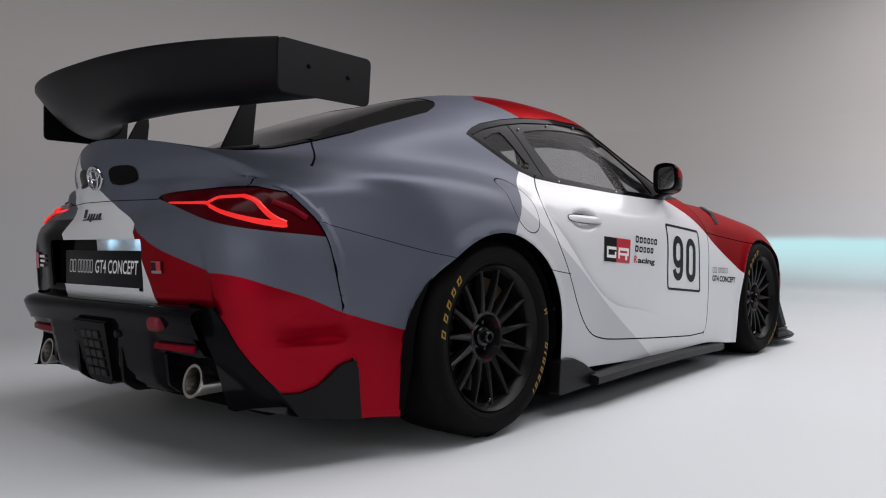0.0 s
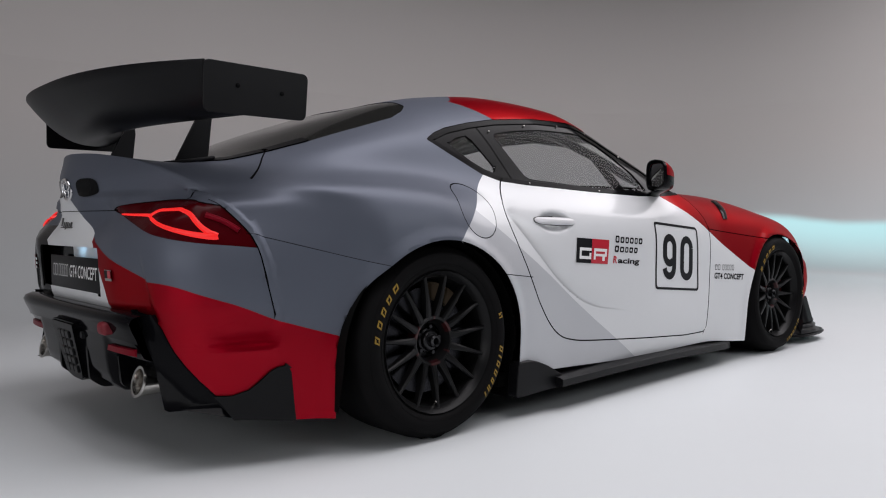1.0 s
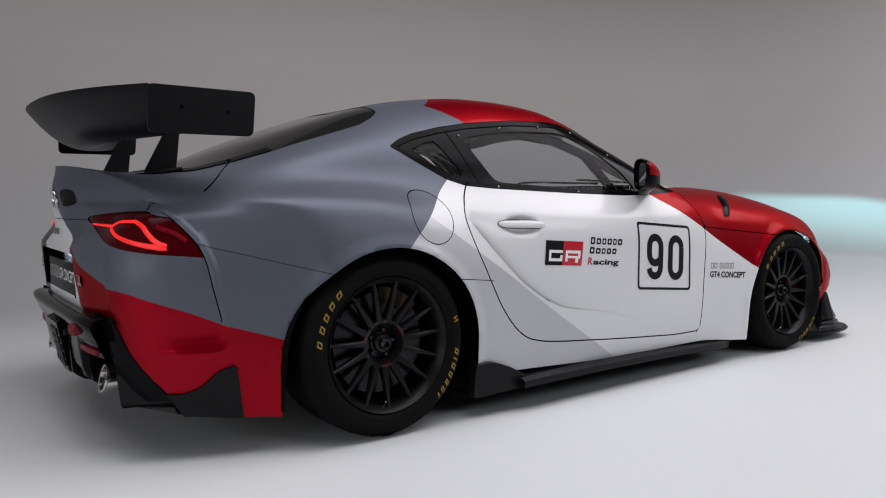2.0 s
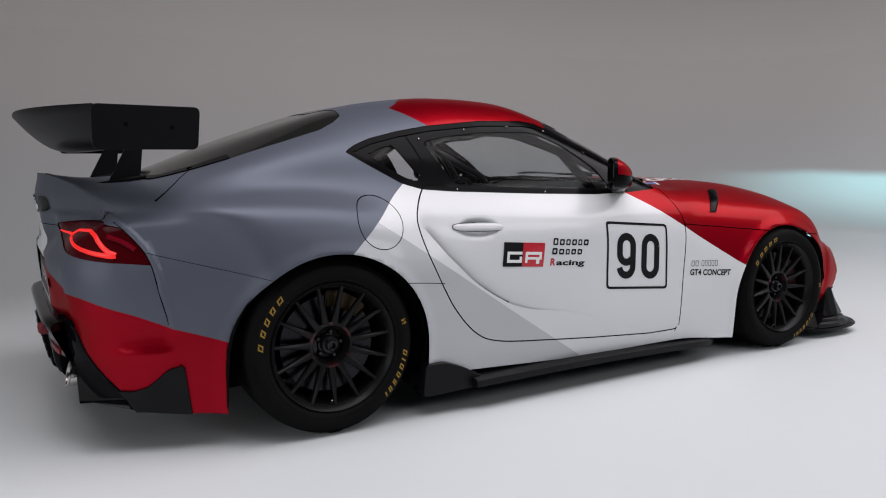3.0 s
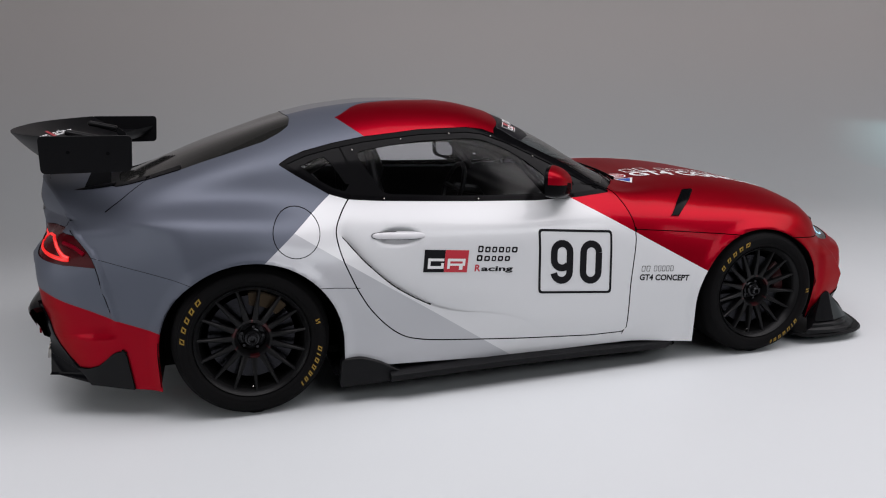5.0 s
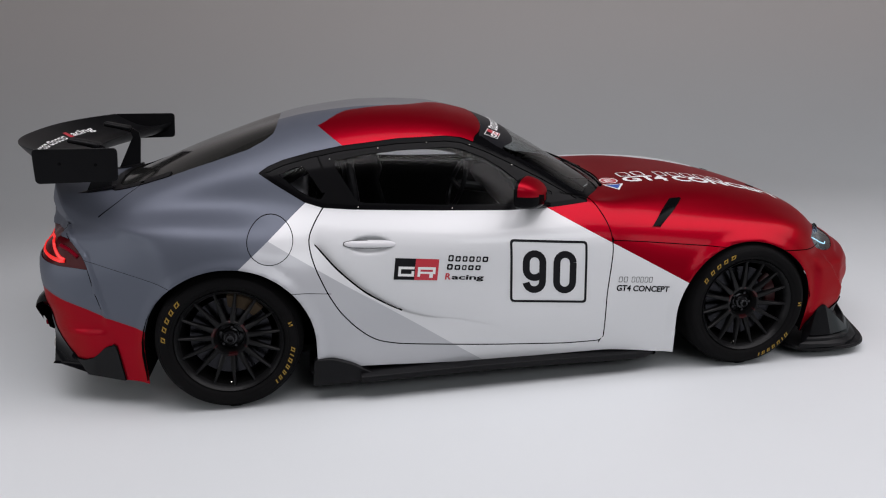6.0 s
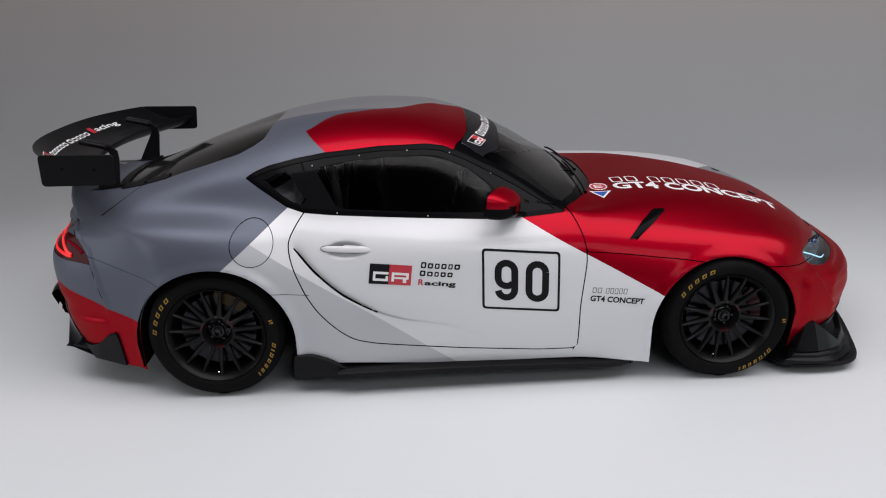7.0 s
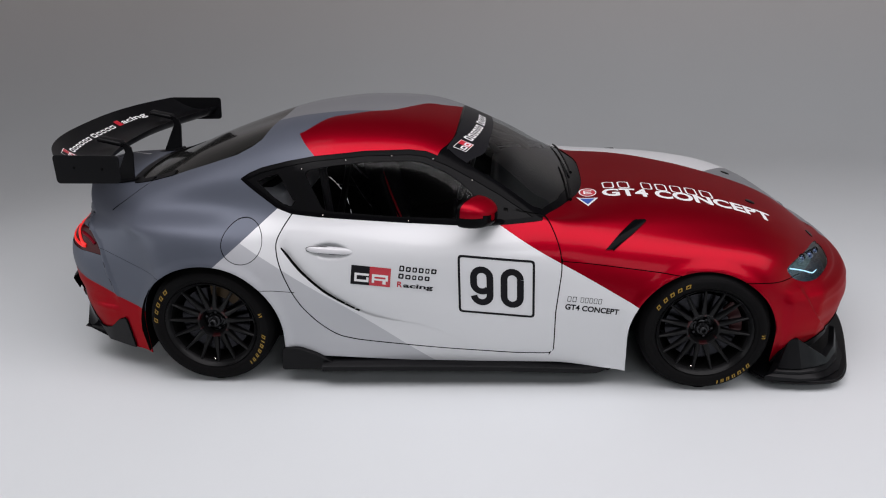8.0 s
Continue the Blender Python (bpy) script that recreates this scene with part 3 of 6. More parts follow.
# the diffuser's cut-out in the rear bumper
diff_hole = lambda y, z: max(z - .462, abs(y) - (.560 + (.462 - z) * .515 if z > .22 else .685 + (.22 - z) * .30))
cut(skin_bm, lambda x, y, z: diff_hole(y, z), lambda x, y, z: x < -1.7 and z < .6)
FLICK = [(-1.742, .305), (-1.79, .298), (-1.84, .25), (-1.88, .222), (-1.97, .225), (-2.10, .215), (-2.10, .10), (-1.718, .10)]
flick = ring_distance(rounded(FLICK, .02, 3))
cut(skin_bm, lambda x, y, z: flick(x, z), lambda x, y, z: -2.12 < x < -1.65 and z < .4 and abs(y) > .5)
# the livery
right = lambda x, y, z: y < -.45
cut(skin_bm, lambda x, y, z: side_grey_white(x, z), lambda x, y, z: abs(y) > .6 and -1.4 < x < -.7 and .5 < z < 1.0)
cut(skin_bm, lambda x, y, z: side_silver(x, z), lambda x, y, z: abs(y) > .6 and -1.2 < x < .1 and z < .85)
cut(skin_bm, lambda x, y, z: side_red(x, z), lambda x, y, z: abs(y) > .6 and .1 < x < 1.4 and .25 < z < .9)
cut(skin_bm, lambda x, y, z: tail_red(x, z), lambda x, y, z: abs(y) > .72 and -1.85 < x < -1.4 and .3 < z < .55)
cut(skin_bm, lambda x, y, z: roof_red_side(x, z), lambda x, y, z: y < -.35 and -1. < x < -.5 and z > 1.05)
roof_red_top = lambda x, y: y - lerp_table([(-.80, -.45), (-.614, -.282), (-.383, -.19), (-.12, .06), (.1, .2)], x)
cut(skin_bm, lambda x, y, z: roof_red_top(x, y), lambda x, y, z: -.9 < x < .2 and z > 1.15)
cut(skin_bm, lambda x, y, z: rear_red(x, y, z), lambda x, y, z: x < -1.70 and -.80 < y < -.05 and .3 < z < .85)
cut(skin_bm, lambda x, y, z: white_red(y, z), lambda x, y, z: x < -1.9 and -.4 < y < -.1 and .35 < z < .75)
cut(skin_bm, lambda x, y, z: rear_white(y, z), lambda x, y, z: x < -1.9 and -.25 < y < .35 and .5 < z < .97)
roof_mid = line2(-1.05, -.12, -.40, -.20)
cut(skin_bm, lambda x, y, z: roof_mid(x, y), lambda x, y, z: -1.2 < x < -.3 and z > 1.1)
HOOD_STRIPE = [(.5, .60), (.75, .47), (.95, .36), (1.18, .233), (1.407, .14), (1.60, .09), (1.75, .062), (1.9, .05), (2.02, .03), (2.12, -.065), (2.2, -.12)]
hood_line = lambda x, y: y - smooth_table(HOOD_STRIPE, x)
cut(skin_bm, lambda x, y, z: hood_line(x, y), lambda x, y, z: x > .5 and z > .3 and abs(y) < .75)
hood_line2 = lambda x, y: (y - .14) - (x - 1.407) * 1.62
cut(skin_bm, lambda x, y, z: hood_line2(x, y), lambda x, y, z: x > 1.0 and z > .3 and -.1 < y < .9)
SCOOP = [(-.90, .80), (-.862, .768), (-.735, .619), (-.589, .488), (-.385, .384), (-.149, .342), (-.015, .295), (.083, .207), (.15, .1)]
scoop = lambda x, z: z - smooth_table(SCOOP, x)
scoop_zone = lambda x, y, z: abs(y) > .6 and -.87 < x < .10 and .15 < z < .8
cut(skin_bm, lambda x, y, z: scoop(x, z), scoop_zone)
for d_ in (-.006, .015, .035, .06, .09):
    cut(skin_bm, lambda x, y, z: scoop(x, z) - d_, scoop_zone)
SCOOP_DEPTH = [(-.862, 0), (-.80, .020), (-.60, .018), (-.42, .011), (-.20, .004), (.05, .002), (.1, 0)]
# hollow behind the door handle
pan = lambda x, z: math.hypot((x + .590) / .108, (z - .722) / .046) - 1
for d_ in (0, .12, .26, .42, .60, .8):
    cut(skin_bm, lambda x, y, z: pan(x, z) + d_, lambda x, y, z: abs(y) > .6 and -.72 < x < -.46 and .66 < z < .79)
for d_ in (0, .011, .022):
    cut(skin_bm, lambda x, y, z: abs(y) - .556 - (.565 - z) * .25 + d_, lambda x, y, z: x < -1.9 and .44 < z < .66 and .4 < abs(y) < .7)
# ledge of the rear bumper
for d_ in (.345, .354, .362, .370, .380, .394, .412, .435, .46, .49, .52):
    cut(skin_bm, lambda x, y, z: z - d_, lambda x, y, z: x < -1.72 and abs(y) > .5 and .3 < z < .6)
FLICK_F = [(1.54, .05), (1.585, .155), (1.65, .238), (1.692, .252), (1.745, .215), (1.80, .262), (2.3, .262), (2.3, .05)]
flick_f = ring_distance(rounded(FLICK_F, .02, 3))
cut(skin_bm, lambda x, y, z: flick_f(x, z), lambda x, y, z: x > 1.4 and z < .4)
NOSE_CREASE = line2(1.685, .515, 1.898, .195)
cut(skin_bm, lambda x, y, z: NOSE_CREASE(x, z), lambda x, y, z: x > 1.55 and abs(y) > .5 and .15 < z < .55)
cut(skin_bm, lambda x, y, z: NOSE_CREASE(x, z) - .02, lambda x, y, z: x > 1.55 and abs(y) > .5 and .15 < z < .5)
# shut lines; the slot along the blade in the door narrows forwards
for a_, b_, w_ in ((-.835, -.72, .0034), (-.72, -.60, .0026), (-.60, -.46, .0016)):
    seam(lambda x, y, z: scoop(x, z) + .0036, lambda x, y, z, a_=a_, b_=b_: abs(y) > .6 and a_ < x < b_ and .2 < z < .78, w_)
seam(lambda x, y, z: door_out(x, z), lambda x, y, z: abs(y) > .6 and -.95 < x < .65 and z < .90, .0028)
seam(lambda x, y, z: fuel(x, z), lambda x, y, z: abs(y) > .6 and -1.2 < x < -.85 and z > .6, .0018)
seam(lambda x, y, z: fender_gap(x, z), lambda x, y, z: abs(y) > .6 and .545 < x < 1.72 and z > .45)
seam(lambda x, y, z: bumper_gap(x, z), lambda x, y, z: abs(y) > .7 and -1.86 < x < -1.4 and .55 < z < .72, .0010)
seam(lambda x, y, z: z - .531 + (x + .87) * .12, lambda x, y, z: abs(y) > .8 and -1.0 < x < -.77 and .45 < z < .6, .0015)
seam(lambda x, y, z: z - .772, lambda x, y, z: x < -1.95 and abs(y) < .30 and .7 < z < .85, .0012)
HATCH = [(-1.83, .634), (-1.785, .628), (-1.752, .603), (-1.707, .55), (-1.672, .50), (-1.623, .435), (-1.595, .40)]
seam(lambda x, y, z: abs(y) - smooth_table(HATCH, x), lambda x, y, z: -1.79 < x < -1.60 and .42 < abs(y) < .67 and z > .82, .0050)
TAIL_EDGE = [(.44, -1.785), (.55, -1.808), (.685, -1.838), (.78, -1.905), (.83, -1.955)]
seam(lambda x, y, z: x - smooth_table(TAIL_EDGE, z), lambda x, y, z: -2.05 < x < -1.7 and abs(y) > .5 and .445 < z < .805, .0020)
seam(lambda x, y, z: abs(y) - .556, lambda x, y, z: -2.0 < x < -1.92 and .50 < abs(y) < .62 and .795 < z < .832, .0022)
for d_ in (.012, .021, .031):
    cut(skin_bm, lambda x, y, z: x - smooth_table(TAIL_EDGE, z) - d_, lambda x, y, z: -2.0 < x < -1.7 and abs(y) > .5 and .40 < z < .83)


def classify(x, y, z):
    """The panel that a face of the skin belongs to, and its paint."""
    s = abs(y)
    if s > .5 and z < .8 and (ARCH_R(x, z) < 0 or ARCH_F(x, z) < 0):
        return None
    if z < .132 and x > 1.5:
        return None
    if x < -1.7 and diff_hole(y, z) < 0:
        return None
    if x > 1.45 and flick_f(x, z) < 0:
        return "front_flick"
    if -2.12 < x < -1.65 and s > .5 and flick(x, z) < 0:
        return "flick"
    for k, (f, where, w) in enumerate(SEAMS):
        if where(x, y, z) and abs(f(x, y, z)) < w:
            return "gap_%d_%s" % (k, "l" if y > 0 else "r")
    if s > .4 and -1.2 < x < .55 and z > .8 and dlo(x, z) < 0:
        if qglass(x, z) < 0:
            return "quarter_glass"
        if dglass(x, z) < 0:
            return "door_glass"
        if dlo(x, z) < -.020:
            return "gap_b_" + ("l" if y > 0 else "r") if abs(b_gap(x, z)) < .0041 else "quarter_border" if b_gap(x, z) < 0 else "door_border"
        return "window_trim"
    if screen(x, s) < 0 and z > .8:
        return "banner" if x < smooth_table(BANNER, s) else "windscreen"
    if rscreen(x, s) < 0 and z > .85:
        return "rear_band" if x < -1.48 and rscreen(x, s) > -.048 else "rear_screen"
    if x > 1.4 and s > .3 and lamp_f(x, z) < 0:
        return "lamp_front"
    if x < -1.5 and s > .2 and lamp_r(s, z) < 0 and x < smooth_table(TAIL_EDGE, z):
        return "lamp_rear"
    if x < -1.9 and PLATE_HOLE(y, z) < 0:
        return "plate_recess"
    if smooth_table(ROOF_FRONT, s) < x < .75 and z > .82 and hood_rear(x, y) < 0 and (screen(x, s) < .35):
        if z > .845 or s < .69:
            return "scuttle"
    if fuel(x, z) < 0 and s > .6:
        return "fuel_flap"
    if door_out(x, z) < 0 and s > .6 and z < .91:
        return "door"
    if x > .53 and (fender_gap(x, z) > 0 or s < .6) and z > .45:
        return "bonnet"
    if x > 1.2:
        return "front_bumper"
    if x > .48:
        return "front_wing"
    if x < -1.45 and (bumper_gap(x, z) < 0 or s < .7) and z < .772:
        return "rear_bumper"
    if x < -1.45 and x < smooth_table(TAIL_EDGE, z) and s < .7 and z < .772:
        return "rear_bumper"
    if x < -1.58 and s < (.66 if x < -1.83 else smooth_table(HATCH, x)) and z > .772:
        return "tailgate"
    if z > 1.06 or (x < -.9 and z > .93):
        return "roof"
    return "rear_quarter" if x < -.3 else "sill"


def paint(x, y, z):
    """0 grey, 1 white, 2 light grey, 3 red."""
    s = abs(y)
    if x < -1.7 and s < .80 and x < lerp_table([(.3, -1.76), (.44, -1.785), (.83, -1.955)], z):
        if y > .25:
            return 0 if z > .72 else 4
        if rear_red(x, y, z) < 0 and (white_red(y, z) < 0 or z < .4):
            return 3
        if rear_white(y, z) < 0 and white_red(y, z) > 0 and y > -.37:
            return 1
        return 0
    if x < -1.4 and z < .6:
        return 3 if tail_red(x, z) < 0 else 0
    if z > 1.05 and x < .1:
        if roof_red_side(x, z) > 0 and roof_red_top(x, y) < 0:
            return 3
        return 0 if roof_mid(x, y) < 0 else 5
    if x < -.2:
        if side_grey_white(x, z) > 0 or (x < -1.25):
            return 0
        return 2 if side_silver(x, z) < 0 else 1
    if x > 1.25 or x > .1 and (s < .72 or side_red(x, z) > 0) and z > .2:
        if hood_line(x, y) > 0 and x > .5:
            return 5 if hood_line2(x, y) < 0 else 1
        return 3 if y < .6 else 1
    return 2 if (side_silver(x, z) < 0 and x < .1) else 1


car = new("race_car")
tagged(car, "grey, white and red two-door race coupe with a black rear wing", "car")

groups = {}


def smooth01(t):
    t = min(1.0, max(0.0, t))
    return t * t * (3 - 2 * t)


bmesh.ops.dissolve_degenerate(skin_bm, dist=4e-5, edges=skin_bm.edges[:])
skin_bm.verts.index_update()
skin_bm.faces.index_update()
PAINTS = [GREY, WHITE, SILVER, RED, GLOSS, MID]
for face in skin_bm.faces:
    c = face.calc_center_median()
    g = classify(*c)
    if g is None:
        continue
    face.material_index = paint(*c)
    key = g
    if g in ("door", "door_glass", "quarter_glass", "window_trim", "door_border", "quarter_border", "fuel_flap", "front_wing", "rear_quarter", "lamp_front", "lamp_rear", "sill", "flick"):
        key = g + ("_r" if c.y < 0 else "_l")
    groups.setdefault(key, set()).add(face.index)

skin_bm.normal_update()
scoop_normals = {}
# relief of the flanks: the door's scoop, the rims of the wheel arches, the flat facet of the nose
for v in skin_bm.verts:
    x, y, z = v.co
    s = 1 if y > 0 else -1
    if abs(y) > .6 and -1.0 < x < .2 and z < .8:
        d = -scoop(x, z)
        k, deep = lerp_table(SCOOP_DEPTH, x), .060
        if -.3 < d < .02:
            e = math.exp(d / deep) if d < .002 else 0.0
            rise = (scoop(x + .01, z) - scoop(x - .01, z)) / .02
            scoop_normals[v] = (v.normal - Vector((rise, 0, 1)) * (k / deep * e)).normalized()
            v.co.y -= s * k * e
        if pan(x, z) < 0:
            v.co.y -= s * .030 * smooth01(-pan(x, z) / .70)
            scoop_normals.pop(v, None)
    if abs(y) > .6 and z < .85:
        for f in (ARCH_R, ARCH_F):
            d = f(x, z)
            if -.001 < d < .05:
                v.co.y += s * .010 * (1 - smooth01(d / .05))
    if 1.5 < x < 1.95 and z < .56 and abs(y) > .45:
        k = smooth01((NOSE_CREASE(x, z) + .001) / .021)
        v.co.x -= .014 * k * smooth01((.47 - z) / .06) * smooth01((z - .27) / .05) * smooth01((1.95 - x) / .1)
        v.co.y += s * .012 * (1 - k) * smooth01((.53 - z) / .025) * smooth01((x - 1.585) / .06)
    if x < -1.7 and .2 < z < .60 and abs(y) > .45:
        # ledge of the rear bumper, hollowed out above
        k = smooth01((x + 1.97) / .075) * smooth01((-1.772 - x) / .03)
        v.co += Vector((-.6, s * .8, 0)) * k * lerp_table([(.25, 0), (.33, .002), (.352, .006), (.362, .004), (.380, -.004), (.41, -.007), (.46, -.007), (.51, -.003), (.56, 0)], z)
    if x < -1.9 and .44 < z < .66 and .3 < abs(y) < .7:
        # the corner of the bumper stands proud of the field round the plate
        d = abs(y) - .556 - (.565 - z) * .25
        v.co.x += .009 * (1 - smooth01((d + .022) / .024)) * smooth01((.66 - z) / .10) * smooth01((abs(y) - .32) / .14)
    if -2.02 < x < -1.7 and abs(y) > .45 and .40 < z < .85:
        d = x - smooth_table(TAIL_EDGE, z)
        if .0020 < d < .034:
            v.co += v.normal * .008 * (1 - smooth01((d - .019) / .010)) * smooth01((z - .42) / .04)
skin_bm.normal_update()
normals = {v.index: scoop_normals.get(v, v.normal).copy() for v in skin_bm.verts}


def panel(keys, name, mats, label="", thick=0.008, parent=None, sink=0.0):
    """The faces of the named groups as a part of the car, with a folded edge behind."""
    keep = set().union(*[groups.get(k, set()) for k in keys])
    verts, polys, mi, co, nor = {}, [], [], [], []
    many = isinstance(mats, list)
    mats = mats if many else [mats]
    edges = {}
    for k in sorted(keep):
        f = skin_bm.faces[k]
        poly = []
        for v in f.verts:
            if v.index not in verts:
                verts[v.index] = len(co)
                co.append(v.co - normals[v.index] * sink)
                nor.append(normals[v.index])
            poly.append(verts[v.index])
        polys.append(poly)
        mi.append(f.material_index if many else 0)
        for a, b in zip(poly, poly[1:] + poly[:1]):
            if (b, a) in edges:
                edges.pop((b, a))
            else:
                edges[(a, b)] = True
    if thick:
        for a, b in edges:
            d = co[b] - co[a]
            out = d.cross(nor[a] + nor[b]).normalized()
            i = len(co)
            ia, ib = co[a] - nor[a] * thick, co[b] - nor[b] * thick
            co += [co[a], co[b], ib, ia]
            nor += [out] * 4
            polys.append([i + 1, i, i + 3, i + 2])
            mi.append(len(mats))
    me = bpy.data.meshes.new(name)
    me.from_pydata([tuple(c) for c in co], [], polys)
    for m in mats + [DARK]:
        me.materials.append(m)
    for p, k in zip(me.polygons, mi):
        p.material_index, p.use_smooth = k, True
    me.update()
    me.normals_split_custom_set_from_vertices([tuple(n) for n in nor])
    ob = new(name, me)
    ob.parent = parent or car
    if label:
        ob["label"] = label
    return ob


skin_bm.faces.ensure_lookup_table()


def islands(keep):
    """The groups of faces that hang together."""
    left = set(keep)
    while left:
        run, todo = set(), [left.pop()]
        while todo:
            i = todo.pop()
            run.add(i)
            for v in skin_bm.faces[i].verts:
                for g in v.link_faces:
                    if g.index in left:
                        left.discard(g.index)
                        todo.append(g.index)
        yield run


for k in sorted(g for g in groups if g.startswith("gap_")):
    for i, run in enumerate(sorted(islands(groups[k]), key=min)):
        if len(run) > 3:
            groups["run_%s_%d" % (k, i)] = run
            panel(["run_%s_%d" % (k, i)], "shut_line", DARK, "dark shut line between two panels", thick=0, sink=.006)
bonnet = panel(["bonnet"], "bonnet", PAINTS, "red bonnet with a grey and white stripe")
front_bumper = panel(["front_bumper"], "front_bumper", PAINTS, "red front bumper")
rear_bumper = panel(["rear_bumper"], "rear_bumper", PAINTS, "red and grey rear bumper")
tailgate = panel(["tailgate"], "tailgate", PAINTS, "grey tailgate with an upswept lip")
roof = panel(["roof"], "roof", PAINTS, "grey roof with a red front half")
doors = {}
for k in "rl":
    panel(["front_wing_" + k], "front_wing", PAINTS, "white front wing panel")
    panel(["rear_quarter_" + k, "sill_" + k], "rear_quarter", PAINTS, "grey and white rear flank with a wide haunch")
    doors[k] = panel(["door_" + k], "door", PAINTS, "white closed door")
    panel(["fuel_flap_" + k], "fuel_flap", PAINTS, "round fuel flap in two paints")
    panel(["window_trim_" + k], "window_frame", GLOSS, "black window frame", sink=.002)
    panel(["door_border_" + k], "door_window_border", BORDER, "dark grey riveted window border", sink=.006)
    panel(["quarter_border_" + k], "quarter_window_border", BORDER, "dark grey window border", sink=.006)
    panel(["door_glass_" + k], "door_window", GLASS, "clear plastic door window", thick=0, sink=.010)
    panel(["quarter_glass_" + k], "quarter_window", GLASS, "dark quarter window", thick=0, sink=.010)
panel(["windscreen"], "windscreen", SCREEN, "dark windscreen", thick=0, sink=.003)
panel(["banner"], "screen_banner", INK, "black banner across the screen", thick=0, sink=.003)
panel(["rear_screen"], "rear_screen", REARGLASS, "dark rear screen", sink=.002)
panel(["rear_band"], "screen_border", CARBON, "black border along the foot of the rear screen", sink=-.005)
panel(["scuttle"], "scuttle", GLOSS, "black screen surround and pillars", sink=.004)
panel(["front_flick"], "front_bumper_apron", CARBON, "black lower front apron", sink=-.006, thick=.02)
tail_lamp, head_lamp = {}, {}
for k in "rl":
    panel(["flick_" + k], "bumper_flick", CARBON, "black bumper corner flick", sink=-.010, thick=.02)
    tail_lamp[k] = panel(["lamp_rear_" + k], "tail_lamp", LENSRED, "dark red tail lamp", sink=.004)
    head_lamp[k] = panel(["lamp_front_" + k], "headlamp", BOWL, "bluish headlamp bowl", sink=.045, thick=0)
    panel(["lamp_front_" + k], "headlamp_lens", LENS, "clear headlamp lens", sink=.002, thick=0, parent=head_lamp[k])


# ---------------------------------------------------------------- wheels
def wheel(x, side, turn, seed):
    """One wheel on its stub: rim with fifteen spokes, slick tyre, brake and the yellow marks."""
    s = side
    c = (x, s * HUB_Y, HUB_Z)

    def P(r, o):
        return (r, s * o)
    # barrel and lip; offsets run outwards from the hub face
    bm = bmesh.new()
    lathe(bm, [P(.212, -.24), P(.214, -.06), P(.222, -.03), P(.231, -.012), P(.238, -.004), P(.243, .002), P(.246, -.004), P(.244, -.014), P(.236, -.022), P(.230, -.04), P(.222, -.08), P(.220, -.24)], 96, "y", c, closed=True)
    bmesh.ops.recalc_face_normals(bm, faces=bm.faces[:])
    # the deep barrel takes a darker black that stands for the shade inside
    for f in bm.faces:
        if s * (f.calc_center_median().y - c[1]) < -.028:
            f.material_index = 1
    rim = part("wheel", bm, [RIM, DARK], car, "black fifteen-spoke racing wheel")
    for k in range(15):
        bm = bmesh.new()
        rows = []
        for r, w, o, d in ((.078, .0135, -.038, .032), (.11, .0115, -.03, .030), (.15, .009, -.024, .027), (.19, .007, -.020, .024), (.218, .006, -.018, .022), (.236, .007, -.016, .020)):
            rows.append([bm.verts.new(v) for v in ((r, s * (o - d), -w), (r, s * (o - .004), -w), (r, s * o, -w * .45), (r, s * o, w * .45), (r, s * (o - .004), w), (r, s * (o - d), w))])
        for a, b in zip(rows, rows[1:]):
            for i in range(6):
                bm.faces.new((a[i], a[(i + 1) % 6], b[(i + 1) % 6], b[i]))
        bm.faces.new(rows[0])
        bm.faces.new(rows[-1][::-1])
        bmesh.ops.recalc_face_normals(bm, faces=bm.faces[:])
        a = radians(turn + 24 * k)
        bmesh.ops.transform(bm, matrix=Matrix.Translation(c) @ Matrix.Rotation(-a, 4, "Y"), verts=bm.verts[:])
        part("spoke", bm, RIM, rim, smooth=25)
    # hub ring with its red arcs, and the deep centre
    bm = bmesh.new()
    lathe(bm, [P(.084, -.036), P(.088, -.04), P(.088, -.075), P(.062, -.075), P(.062, -.07), P(.070, -.052), P(.076, -.038)], 72, "y", c, closed=True)
    bmesh.ops.recalc_face_normals(bm, faces=bm.faces[:])
    for f in bm.faces:
        d = f.calc_center_median() - Vector(c)
        a = math.degrees(math.atan2(d.z, d.x)) % 120
        rr = math.hypot(d.x, d.z)
        f.material_index = 1 if rr > .072 and (20 < a < 52 or 84 < a < 92) and s * d.y > -.06 else 0
    part("hub_ring", bm, [RIM, CALIPER], rim, "black hub ring with red arcs")
    bm = bmesh.new()
    lathe(bm, [P(.0, -.040), P(.011, -.040), P(.012, -.026), P(.019, -.024), P(.022, -.028), P(.023, -.046), P(.031, -.048), P(.034, -.052), P(.035, -.066), P(.041, -.069), P(.043, -.08), P(.066, -.085), P(.066, -.12), P(0, -.12)], 48, "y", c)
    bmesh.ops.recalc_face_normals(bm, faces=bm.faces[:])
    part("hub", bm, NUT, rim, "black stepped wheel hub", smooth=25)
    for k in range(5):
        bm = bmesh.new()
        a = radians(turn + 72 * k)
        lathe(bm, [P(0, -.062), P(.007, -.062), P(.009, -.065), P(.009, -.09)], 6, "y", (c[0] + .048 * math.cos(a), c[1], c[2] + .048 * math.sin(a)))
        bmesh.ops.recalc_face_normals(bm, faces=bm.faces[:])
        part("wheel_nut", bm, NUT, rim, smooth=25)
    bm = bmesh.new()
    a = radians(turn - 100)
    tube(bm, [(c[0] + .222 * math.cos(a), c[1] - s * .03, c[2] + .222 * math.sin(a)), (c[0] + .206 * math.cos(a), c[1] - s * .018, c[2] + .206 * math.sin(a))], [.005, .0035], 8)
    part("valve", bm, STEEL, rim, "steel valve stem")
